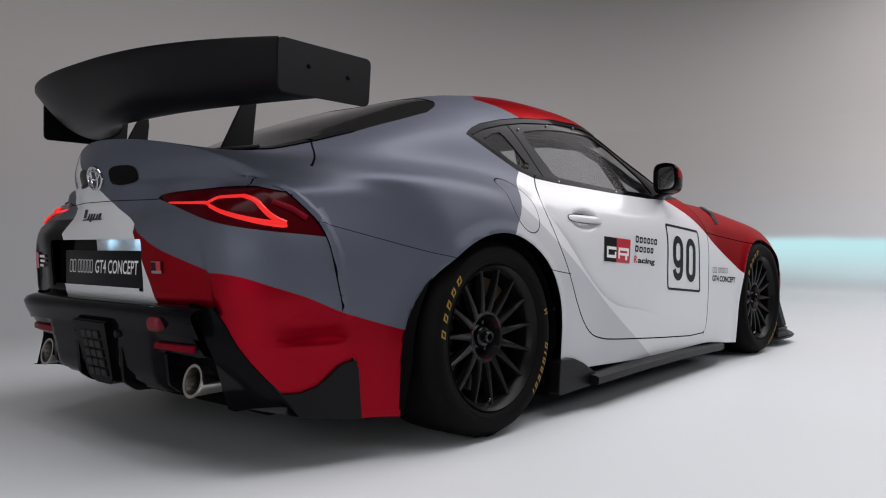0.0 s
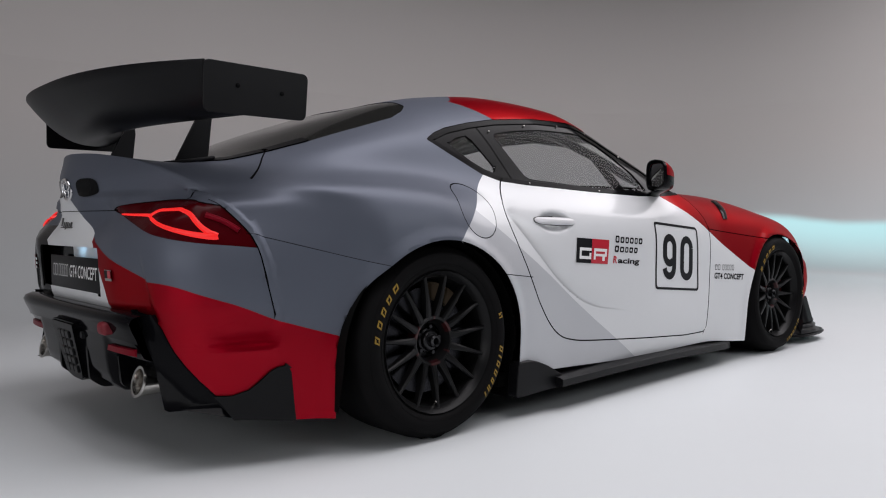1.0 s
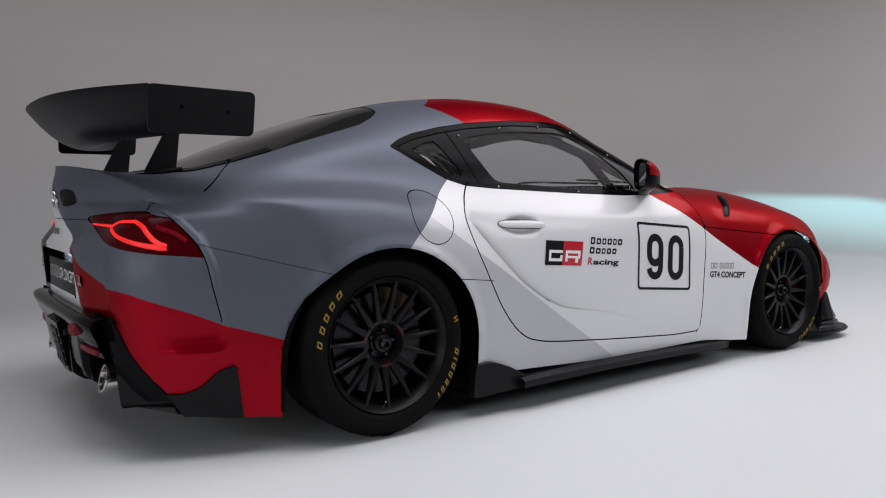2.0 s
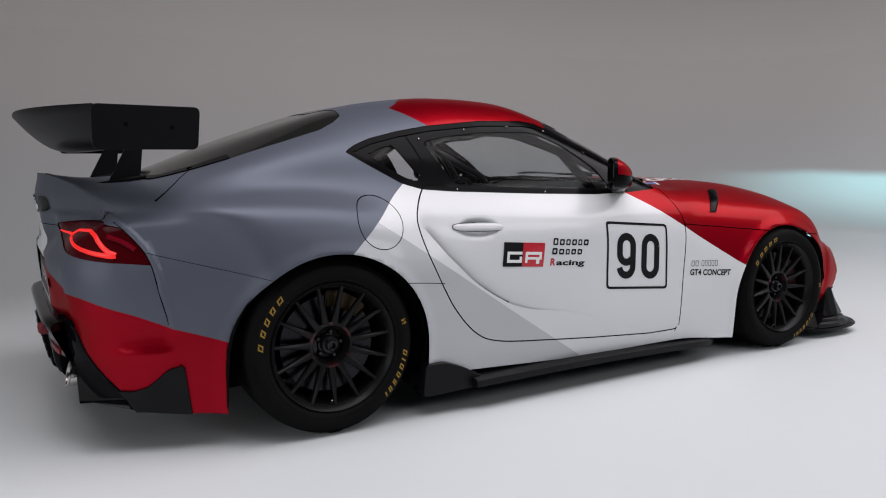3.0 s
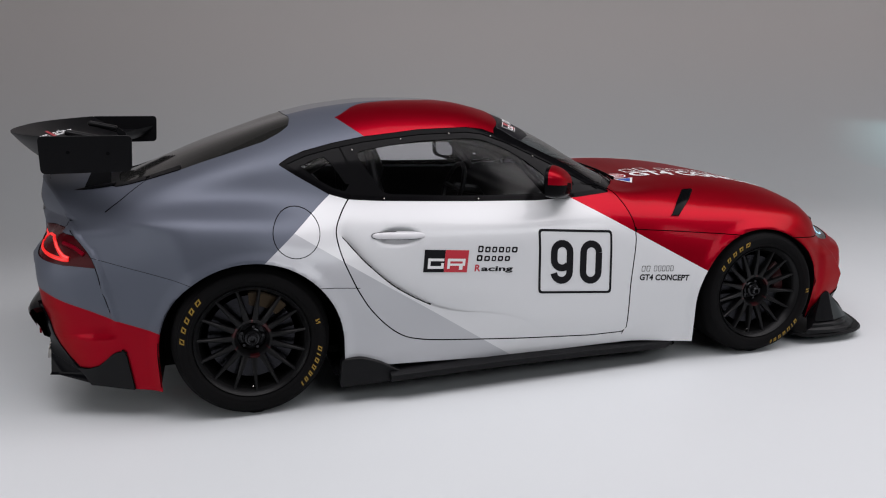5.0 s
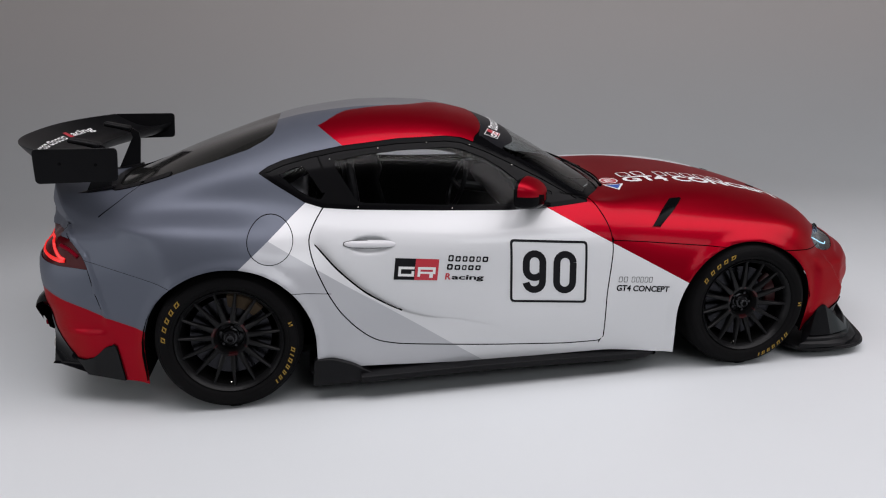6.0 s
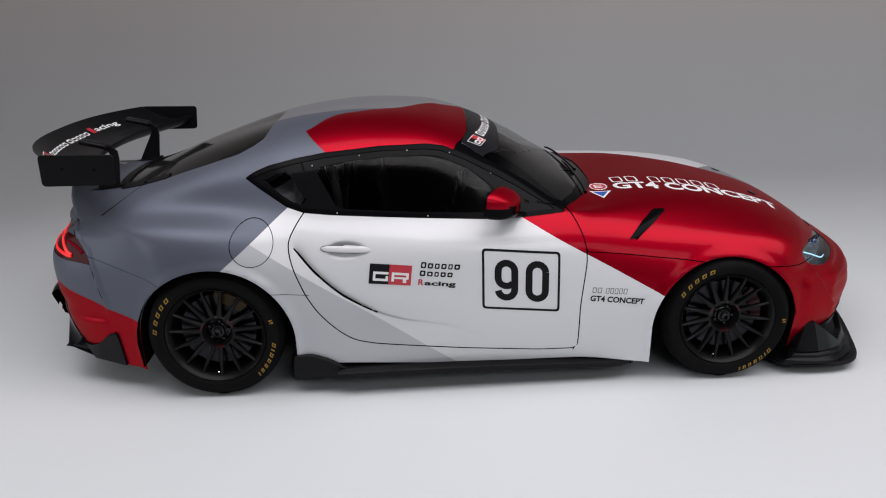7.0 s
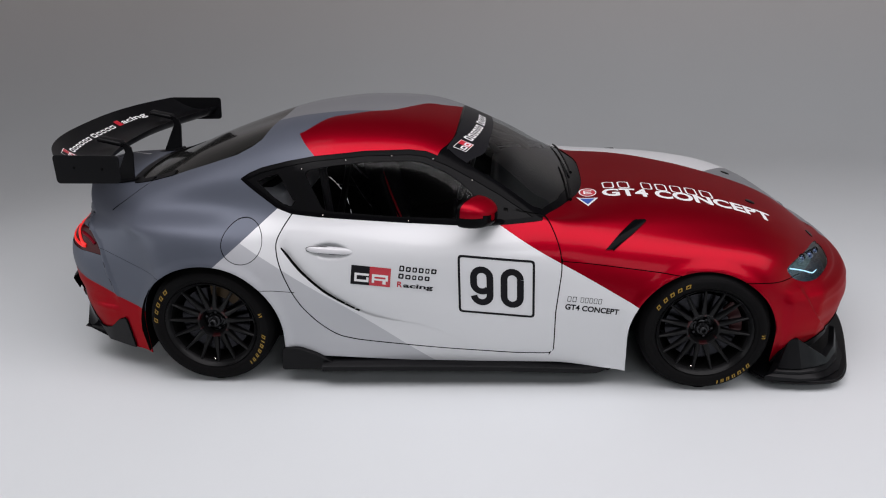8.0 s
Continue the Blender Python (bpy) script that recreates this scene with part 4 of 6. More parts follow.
    # tyre: rounded shoulders, flattened where it stands
    bm = bmesh.new()
    T = TYRE_R
    prof = [(.236, -.022), (.243, -.010), (.252, .002), (.262, .008), (.275, .013), (.290, .014), (.304, .010), (.314, -.002), (T - .012, -.018), (T - .005, -.026), (T - .001, -.050), (T, -.09), (T, -.15), (T, -.21), (T - .004, -.262), (T - .014, -.29), (.30, -.31), (.26, -.305), (.236, -.28)]
    lathe(bm, [P(r, o) for r, o in prof], 120, "y", c)
    bmesh.ops.recalc_face_normals(bm, faces=bm.faces[:])
    for v in bm.verts:
        if v.co.z < .006:
            v.co.y += s * (.006 - v.co.z) * .6
            v.co.z = .0008
    part("tyre", bm, RUBBER, rim, "slick black racing tyre", smooth=50)
    # raised ribs on the sidewall
    bm = bmesh.new()
    for r, o in ((.266, .0095), (.309, .0045)):
        lathe(bm, [P(r - .0012, o - .002), P(r, o + .0012), P(r + .0012, o - .002)], 96, "y", c)
    bmesh.ops.recalc_face_normals(bm, faces=bm.faces[:])
    part("sidewall_rib", bm, RUBBER, rim)

    def mark(boxes, slant=0.0):
        """Plain painted bars on the sidewall, each between two angles and two radii."""
        bm = bmesh.new()
        for a0, a1, r0, r1 in boxes:
            strip(bm, a0, a1, r0, r1, slant)
        bmesh.ops.recalc_face_normals(bm, faces=bm.faces[:])
        part("sidewall_mark", bm, YELLOW, rim, "yellow painted mark")

    def strip(bm, a0, a1, r0, r1, slant):
        n = max(2, int(abs(a1 - a0) / 2) + 1)
        rows = []
        for i in range(n + 1):
            row = []
            for j in range(4):
                r = r0 + (r1 - r0) * j / 3
                a = radians(a0 + (a1 - a0) * i / n + slant * (j / 3 - .5))
                o = lerp_table([(.252, .002), (.262, .008), (.275, .013), (.290, .014), (.304, .010), (.314, -.002)], r) + .0015
                row.append(bm.verts.new((c[0] + r * math.cos(a), c[1] + s * o, c[2] + r * math.sin(a))))
            rows.append(row)
        for p, q in zip(rows, rows[1:]):
            for j in range(3):
                bm.faces.new((p[j], p[j + 1], q[j + 1], q[j]))
    return rim, mark


def to_size(ob, x, k, out=0.0):
    """Scales a wheel or brake about the point on the floor under its hub, and moves it outwards."""
    for o in (ob, *ob.children):
        o.data.transform(Matrix.Translation((x, out, 0)) @ Matrix.Diagonal((k, 1, k, 1)) @ Matrix.Translation((-x, 0, 0)))


WHEEL_SIZE = {-AXLE: (.976, .0), AXLE: (.946, .012)}


def glyph(a, w, i):
    """The strokes of one plain open box of a painted mark."""
    lo, hi, k = .278, .297, .0052
    if w < 2:
        return [(a, a - w, lo, hi)]
    return [(a, a - 1.2, lo, hi), (a - 1.2, a - w + 1.2, hi - k, hi), (a - 1.2, a - w + 1.2, lo, lo + k), (a - w + 1.2, a - w, lo, hi)]


# angles of the yellow marks, counted from the front of the car upwards
for x, first, second, spot, turn in ((-AXLE, 175, -9, 14, 7), (AXLE, 150, -36, -2, -4)):
    for side in (-1, 1):
        rim, mark = wheel(x, side, turn if side < 0 else 180 - turn, 1)
        if side > 0:
            to_size(rim, x, WHEEL_SIZE[x][0], WHEEL_SIZE[x][1])
            continue
        a = first
        for i, w in enumerate((4.6, 4.6, 4.6, 4.6, 5.0)):
            mark(glyph(a, w, i), -1.5)
            a -= w + (5.5 if i == 0 else 4.0)
        a = second
        for w in (4, 1.3, 4, 3.6, 3.2, 3.2, 1.3):
            mark(glyph(a, w, int(w * 3)), -1.5)
            a -= w + 2.9
        mark([(spot + 2.0, spot + 1.2, .278, .297), (spot - 1.2, spot - 2.0, .278, .297), (spot + 1.2, spot + .2, .279, .288), (spot - .2, spot - 1.2, .288, .296)])
        to_size(rim, x, WHEEL_SIZE[x][0], -WHEEL_SIZE[x][1])


def brake(x, side):
    s = side
    c = (x, s * (HUB_Y - .10), HUB_Z)
    bm = bmesh.new()
    lathe(bm, [(.088, s * -.016), (.185, s * -.016), (.186, s * -.012), (.186, s * .012), (.185, s * .016), (.088, s * .016)], 72, "y", c, closed=True)
    bmesh.ops.recalc_face_normals(bm, faces=bm.faces[:])
    disc = part("brake_disc", bm, DISC, car, "dark steel brake disc")
    bm = bmesh.new()
    mid = 65 if x < 0 else 20
    out = [(c[0] + .203 * math.cos(radians(mid + a)), c[2] + .203 * math.sin(radians(mid + a))) for a in range(-26, 27, 4)]
    out += [(c[0] + .140 * math.cos(radians(mid + a)), c[2] + .140 * math.sin(radians(mid + a))) for a in range(26, -27, -4)]
    prism(bm, out, c[1] - s * .05, c[1] + s * .030)
    bmesh.ops.bevel(bm, geom=bm.edges[:], offset=.005, segments=2, affect="EDGES")
    part("caliper", bm, *((CALIPER, disc, "dark red brake caliper") if x > 0 else (GOLD, disc, "gold brake caliper")))
    to_size(disc, x, WHEEL_SIZE[x][0], s * WHEEL_SIZE[x][1])


for x in (-AXLE, AXLE):
    for s in (-1, 1):
        brake(x, s)

# wheel wells and the floor pan, so that no light comes through
for x, cz, r in ((-1.232, .290, .383), (1.219, .286, .358)):
    for s in (-1, 1):
        bm = bmesh.new()
        pts = [(r, .145 - cz)] + [(r * math.cos(radians(a)), r * math.sin(radians(a))) for a in range(0, 181, 9)] + [(-r, .145 - cz)]
        o = [bm.verts.new((x + p, s * ((.875 if q > -.02 else .84) + (.024 if x > 0 and p > .25 and q > 0 else 0)), cz + q)) for p, q in pts]
        i = [bm.verts.new((x + p, s * .52, cz + q)) for p, q in pts]
        for k in range(len(o) - 1):
            bm.faces.new((o[k], o[k + 1], i[k + 1], i[k]))
        bm.faces.new(i)
        part("wheel_well", bm, DARK, car, "black wheel well")
bm = bmesh.new()
box(bm, (-.02, 0, .135), (1.75, 1.66, .05), bev=.015)
box(bm, (0, 0, .14), (3.7, 1.0, .04), bev=.01)
part("floor_pan", bm, DARK, car, "black flat underfloor")


# ---------------------------------------------------------------- rear wing
def wing():
    def tail_x(y):
        u = abs(y) / .733
        return -1.975 - .215 * (1 - u ** 2.6)

    def chord(y):
        return .315 - .02 * (1 - (abs(y) / .733) ** 2)
    prof = []
    n = 14
    for i in range(n + 1):
        t = i / n
        prof.append((t, .012 + .055 * math.sin(math.pi * min(1, t * 1.0)) ** .8 * (1 - .4 * t)))
    bm = bmesh.new()
    rows = []
    m = 48
    for j in range(m + 1):
        y = -.729 + 1.458 * j / m
        c, tx = chord(y), tail_x(y)
        dip = .022 * (1 - (abs(y) / .733) ** 4)
        top, bot = [], []
        for i in range(n + 1):
            t = i / n                       # 0 at the trailing edge
            camber = -.105 * t + .045 * t * t - .035 * math.sin(math.pi * t)
            z = 1.188 - dip * t * 1.2 + camber
            th = .052 * (1 - (abs(t - .62) / .62) ** 2) if t <= .62 else .052 * max(0, 1 - ((t - .62) / .38) ** 2) ** .5
            x = tx + c * t
            top.append((x, y, z + .006))
            bot.append((x, y, z - th * .85 - .001))
        ring = top + bot[::-1]
        rows.append([bm.verts.new(p) for p in ring])
    for a, b in zip(rows, rows[1:]):
        k = len(a)
        for i in range(k):
            bm.faces.new((a[i], a[(i + 1) % k], b[(i + 1) % k], b[i]))
    bm.faces.new(rows[0])
    bm.faces.new(rows[-1][::-1])
    bmesh.ops.recalc_face_normals(bm, faces=bm.faces[:])
    w = part("rear_wing", bm, CARBON, car, "black rear wing with endplates and swan-neck mounts", smooth=40)
    for s in (-1, 1):
        bm = bmesh.new()
        out = rounded([(-1.986, 1.046), (-1.652, 1.043), (-1.640, 1.186), (-1.984, 1.194)], .022, 5)
        prism(bm, out, s * .729, s * .737)
        bmesh.ops.bevel(bm, geom=[e for e in bm.edges if e.calc_length() > .0085 or True], offset=.0012, segments=1, affect="EDGES")
        ep = part("endplate", bm, CARBON, w, "flat black endplate", smooth=25)
        for x, z in ((-1.88, 1.128), (-1.735, 1.118)):
            bm = bmesh.new()
            lathe(bm, [(0, s * .740), (.005, s * .740), (.007, s * .739), (.007, s * .735)], 10, "y", (x, 0, z))
            bmesh.ops.recalc_face_normals(bm, faces=bm.faces[:])
            part("bolt", bm, GLOSS, w)
        # swan-neck mount: a blade up ahead of the wing, bent over on to its top
        bm = bmesh.new()
        y = s * .335
        out = [(-1.90, .928), (-1.785, .945), (-1.768, 1.085), (-1.772, 1.125), (-1.80, 1.148), (-1.93, 1.176), (-1.935, 1.165), (-1.815, 1.128), (-1.808, 1.10), (-1.825, 1.07)]
        prism(bm, out, y - .006, y + .006)
        mount = part("wing_mount", bm, CARBON, w, "black swan-neck wing mount", smooth=25)
        bm = bmesh.new()
        box(bm, (-1.86, y, .935), (.19, .045, .012), Matrix.Rotation(radians(-9), 4, "Y"), .004)
        part("mount_foot", bm, CARBON, w)
        bm = bmesh.new()
        box(bm, (-1.880, y, 1.164), (.140, .066, .024), Matrix.Rotation(radians(13), 4, "Y"), .010, 3)
        part("mount_pad", bm, CARBON, w)
    return w


rear_wing = wing()


# ---------------------------------------------------------------- skirts, splitter, diffuser
def side_skirt(s):
    bm = bmesh.new()
    # blade: a long plate that tilts up a little towards its outer edge
    rows = []
    for i in range(25):
        t = i / 24
        x = -.66 + 1.45 * t
        z = .118 - .022 * t + .010 * math.sin(math.pi * t)
        out = .945 - .05 * t - .05 * max(0, (t - .93) / .07) ** 2
        rows.append([bm.verts.new((x, s * a, b)) for a, b in ((.80, z - .03), (.80, z + .02), (out - .012, z + .012), (out, z + .006), (out, z - .018), (out - .008, z - .024))])
    for a, b in zip(rows, rows[1:]):
        for k in range(6):
            bm.faces.new((a[k], a[(k + 1) % 6], b[(k + 1) % 6], b[k]))
    bm.faces.new(rows[0])
    bm.faces.new(rows[-1][::-1])
    bmesh.ops.recalc_face_normals(bm, faces=bm.faces[:])
    sk = part("side_skirt", bm, CARBON, car, "black side skirt blade")
    bm = bmesh.new()
    out = rounded([(-.868, .212), (-.78, .210), (-.70, .180), (-.615, .132), (-.56, .118), (-.56, .092), (-.882, .082)], .02, 3)
    prism(bm, out, s * .86, s * .908)
    bmesh.ops.bevel(bm, geom=bm.edges[:], offset=.003, segments=1, affect="EDGES")
    part("skirt_fin", bm, CARBON, sk, "black fin ahead of the rear wheel", smooth=25)
    bm = bmesh.new()
    box(bm, (-.02, s * .79, .12), (1.66, .12, .11), bev=.02)
    part("sill_underside", bm, DARK, sk)


for s in (-1, 1):
    side_skirt(s)

bm = bmesh.new()
edge = curve_through([(1.545, .87), (1.62, .902), (1.78, .908), (1.90, .878), (1.972, .79), (2.035, .62), (2.11, .38), (2.155, .18), (2.165, 0)], 40)
outline = [(p.x, -p.y) for p in edge] + [(p.x, p.y) for p in reversed(edge[:-1])]
prism(bm, [(1.5, -.80)] + outline + [(1.5, .80)], .038, .062, "z")
bmesh.ops.bevel(bm, geom=[e for e in bm.edges if len(e.link_faces) == 2 and e.calc_face_angle(0) > 1.0], offset=.008, segments=3, affect="EDGES")
splitter = part("front_splitter", bm, CARBON, car, "flat black front splitter", smooth=40)
for s in (-1, 1):
    # dive plane: a leaning faceted panel on a low plinth, stepped along its foot
    # stations from the wheel arch forwards: crest, foot of the panel, outer edge of the plinth
    stations = [((1.612, .875, .135), (1.608, .884, .120), (1.548, .896, .084)),
                ((1.651, .858, .263), (1.650, .893, .122), (1.610, .906, .080)),
                ((1.690, .862, .268), (1.715, .892, .122), (1.700, .913, .076)),
                ((1.780, .822, .194), (1.795, .862, .120), (1.790, .899, .074)),
                ((1.868, .782, .124), (1.864, .812, .110), (1.850, .872, .072)),
                ((1.945, .668, .128), (1.952, .684, .106), (1.930, .800, .068)),
                ((2.004, .512, .150), (2.012, .516, .110), (2.008, .640, .066))]
    lines = []
    for (c0, f0, o0), (c1, f1, o1) in zip(stations, stations[1:]):
        for j in range(4):
            lines.append([Vector(p).lerp(Vector(q), j / 4) for p, q in ((c0, c1), (f0, f1), (o0, o1))])
    lines.append([Vector(p) for p in stations[-1]])
    rows = []
    for crest, foot, outer in lines:
        ledge = outer - foot
        row = [crest + Vector((-.012, -.045, -.010)), crest + Vector((-.002, -.008, .002)), crest, foot,
               foot + Vector((-.002, -.008, -.007)), foot + ledge * .30 + Vector((0, 0, -.004)), foot + ledge * .36 + Vector((0, -.002, -.014)),
               foot + ledge * .22 + Vector((-.002, -.004, -.020)), foot + ledge * .70 + Vector((0, 0, -.008)), outer, Vector((outer.x, outer.y, .061))]
        rows.append([Vector((q.x, s * q.y, max(q.z, .061))) for q in row])
    bm = bmesh.new()
    rows = [[bm.verts.new(q) for q in row] for row in rows]
    for a, b in zip(rows, rows[1:]):
        for k in range(len(a) - 1):
            bm.faces.new((a[k], a[k + 1], b[k + 1], b[k]))
    bm.faces.new(rows[0])
    bmesh.ops.recalc_face_normals(bm, faces=bm.faces[:])
    part("dive_plane", bm, CARBON, splitter, "stepped black dive plane", smooth=22)


def sheet(name, rows, mat, parent, label="", smooth=35):
    """A bent sheet through rows of points."""
    bm = bmesh.new()
    V = [[bm.verts.new(p) for p in r] for r in rows]
    for a, b in zip(V, V[1:]):
        for k in range(len(a) - 1):
            bm.faces.new((a[k], a[k + 1], b[k + 1], b[k]))
    bmesh.ops.recalc_face_normals(bm, faces=bm.faces[:])
    return part(name, bm, mat, parent, label, smooth)


def tail_x(y, out=0.0):
    """The plan curve of the black lower bumper."""
    return -2.140 - out + .95 * (abs(y) / .9) ** 7.5


ys = [-.66 + 1.32 * i / 44 for i in range(45)]
shelf_prof = [(.05, .468), (.01, .470), (-.012, .462), (-.020, .448), (-.012, .425), (.0, .40), (.005, .385)]
diffuser = sheet("rear_diffuser", [[(tail_x(y) + dx, y, z - .012 * smooth01((abs(y) - .45) / .15)) for dx, z in shelf_prof] for y in [q * .548 / .66 for q in ys]], PIANO, car, "gloss black lower bumper and diffuser", 50)
# recessed back wall with the tunnels
def back_row(u):
    """A run down the back wall, flush in the middle and hollow round the exhausts."""
    row = []
    for flush, hollow, z in ((.004, .004, .388), (.008, .018, .366), (.012, .026, .334), (.016, .065, .315), (.022, .085, .27), (.034, .10, .235), (.070, .14, .205), (.16, .20, .19), (.40, .40, .17)):
        y = u * (.515 + (.388 - z) * .50)
        k = smooth01((abs(y) - .33) / .04)
        row.append((tail_x(y) + flush + (hollow - flush) * k, y, z + .03 * k * smooth01((.30 - z) / .08)))
    return row


sheet("diffuser_back", [back_row(-1 + i / 36) for i in range(73)], PIANO, diffuser, smooth=50)
# middle lamp housing, a raised wedge with a ribbed grey lens
bm = bmesh.new()
prism(bm, rounded([(-.115, .405), (.115, .405), (.085, .215), (.05, .20), (-.05, .20), (-.085, .215)], .012, 3), -2.16, -2.04, "x")
for v in bm.verts:
    v.co.x += max(0, (.40 - v.co.z)) * .22
bmesh.ops.bevel(bm, geom=[e for e in bm.edges if len(e.link_faces) == 2 and e.calc_face_angle(0) > .8], offset=.006, segments=2, affect="EDGES")
part("middle_housing", bm, GLOSS, diffuser, "black housing of the rain lamp")
bm = bmesh.new()
for i in range(5):
    for j in range(3):
        box(bm, (-2.161 + (.40 - (.36 - .030 * i)) * .22, (-.04 + .04 * j), .36 - .030 * i), (.008, .036, .026), Matrix.Rotation(radians(-12), 4, "Y"), .003, 1)
tagged(part("rain_lamp", bm, CARBON, diffuser, "unlit grey cellular rain lamp"), kind="stuff")
for s in (-1, 1):
    # fins beside the middle
    for y, top, low, dx in ((.145, .375, .19, .0), (.37, .33, .205, .02)):
        bm = bmesh.new()
        x0 = tail_x(y) + dx
        prism(bm, rounded([(x0 + .01, top), (x0 + .02, low + .03), (x0 + .06, low), (x0 + .30, low - .01), (x0 + .30, top)], .012, 3), s * y - .008, s * y + .008)
        part("diffuser_fin", bm, GLOSS, diffuser, smooth=30)
    # swept outer strut from the shelf down to the corner, along the edge of the painted bumper
    rows = []
    for i in range(19):
        t = i / 18
        z = .464 - .31 * t
        yo = .558 + (.462 - min(z, .462)) * .515
        yi = yo - .075 - .012 * math.sin(math.pi * t)
        zi = max(z + .012 - .03 * t, .192)
        xo = behind(-yo, max(z, .22)).x
        xi = min(behind(-yi, max(zi, .22)).x, -2.05)
        rows.append([(xo + .05, s * (yo + .006), z), (xo - .003, s * (yo + .003), z), (xo - .010, s * (yo - .006), z), (xi * .75 + xo * .25 - .016, s * (yi + .024), zi), (xi - .016, s * (yi + .008), zi), (xi - .006, s * yi, zi), (xi + .10, s * (yi - .015), zi - .01)])
    sheet("diffuser_strut", rows, PIANO, diffuser, "swept black strut", 40)
    # reflector bar
    bm = bmesh.new()
    rows = []
    for i in range(9):
        y = .275 + .245 * i / 8
        x = tail_x(y) + .020
        rows.append([bm.verts.new((x - a, s * y, b)) for a, b in ((0, .338), (.007, .341), (.007, .358), (0, .361))])
    for a, b in zip(rows, rows[1:]):
        for k in range(3):
            bm.faces.new((a[k], a[k + 1], b[k + 1], b[k]))
    bm.faces.new(rows[0])
    bm.faces.new(rows[-1])
    bmesh.ops.recalc_face_normals(bm, faces=bm.faces[:])
    part("reflector", bm, REFLECT, diffuser, "dark red reflector bar")
    # exhaust tip: a double-walled steel tube, dark inside
    bm = bmesh.new()
    c = (0, s * .475, .256)
    lathe(bm, [(.040, -1.78), (.043, -2.04), (.044, -2.08), (.047, -2.083), (.046, -2.088), (.038, -2.087), (.034, -2.07), (.032, -2.03)], 40, "x", c)
    bmesh.ops.recalc_face_normals(bm, faces=bm.faces[:])
    for v in bm.verts:
        v.co.x += (v.co.z - .256) * .25 if v.co.x < -2.0 else 0
    ex = part("exhaust_tip", bm, STEEL, car, "brushed steel exhaust tip")
    bm = bmesh.new()
    lathe(bm, [(.0322, -2.032), (.031, -1.93), (.0, -1.92)], 24, "x", c)
    part("exhaust_bore", bm, DARK, ex)
# red towing loop of webbing
bm = bmesh.new()
c = Vector((-2.132, -.395, .418))
box(bm, c, (.075, .056, .040), Matrix.Rotation(radians(-6), 4, "Y"), .014, 4)
part("towing_loop", bm, TOW, car, "dark red towing loop")
# parking sensors
for y, z in ((-.14, .368), (.14, .368)):
    bm = bmesh.new()
    lathe(bm, [(0, -.006), (.010, -.006), (.012, -.003), (.012, .01)], 16, "x", (tail_x(y) + .004, y, z))
    part("parking_sensor", bm, CARBON, diffuser)

# number plate recess, plate and its lamp
bm = bmesh.new()
prism(bm, rounded([(-.302, .488), (.365, .488), (.365, .664), (-.302, .664)], .015, 3), -2.085, -2.0, "x")
recess = part("plate_recess", bm, PIANO, car, "black number plate recess")
bm = bmesh.new()
prism(bm, [(-.299, .491), (.052, .491), (.085, .661), (-.299, .661)], -2.0895, -2.086, "x")
part("recess_stripe", bm, WHITE, recess, "white stripe running through the recess")
bm = bmesh.new()
box(bm, (-2.115, -.010, .563), (.006, .51, .113), bev=.002)
plate = part("number_plate", bm, CARBON, car, "black show plate")
for y in (-.19, -.02):
    bm = bmesh.new()
    box(bm, (-2.112, y, .6565), (.016, .035, .003), bev=.001)
    part("plate_lamp", bm, COOL, car, "cold white plate lamp")


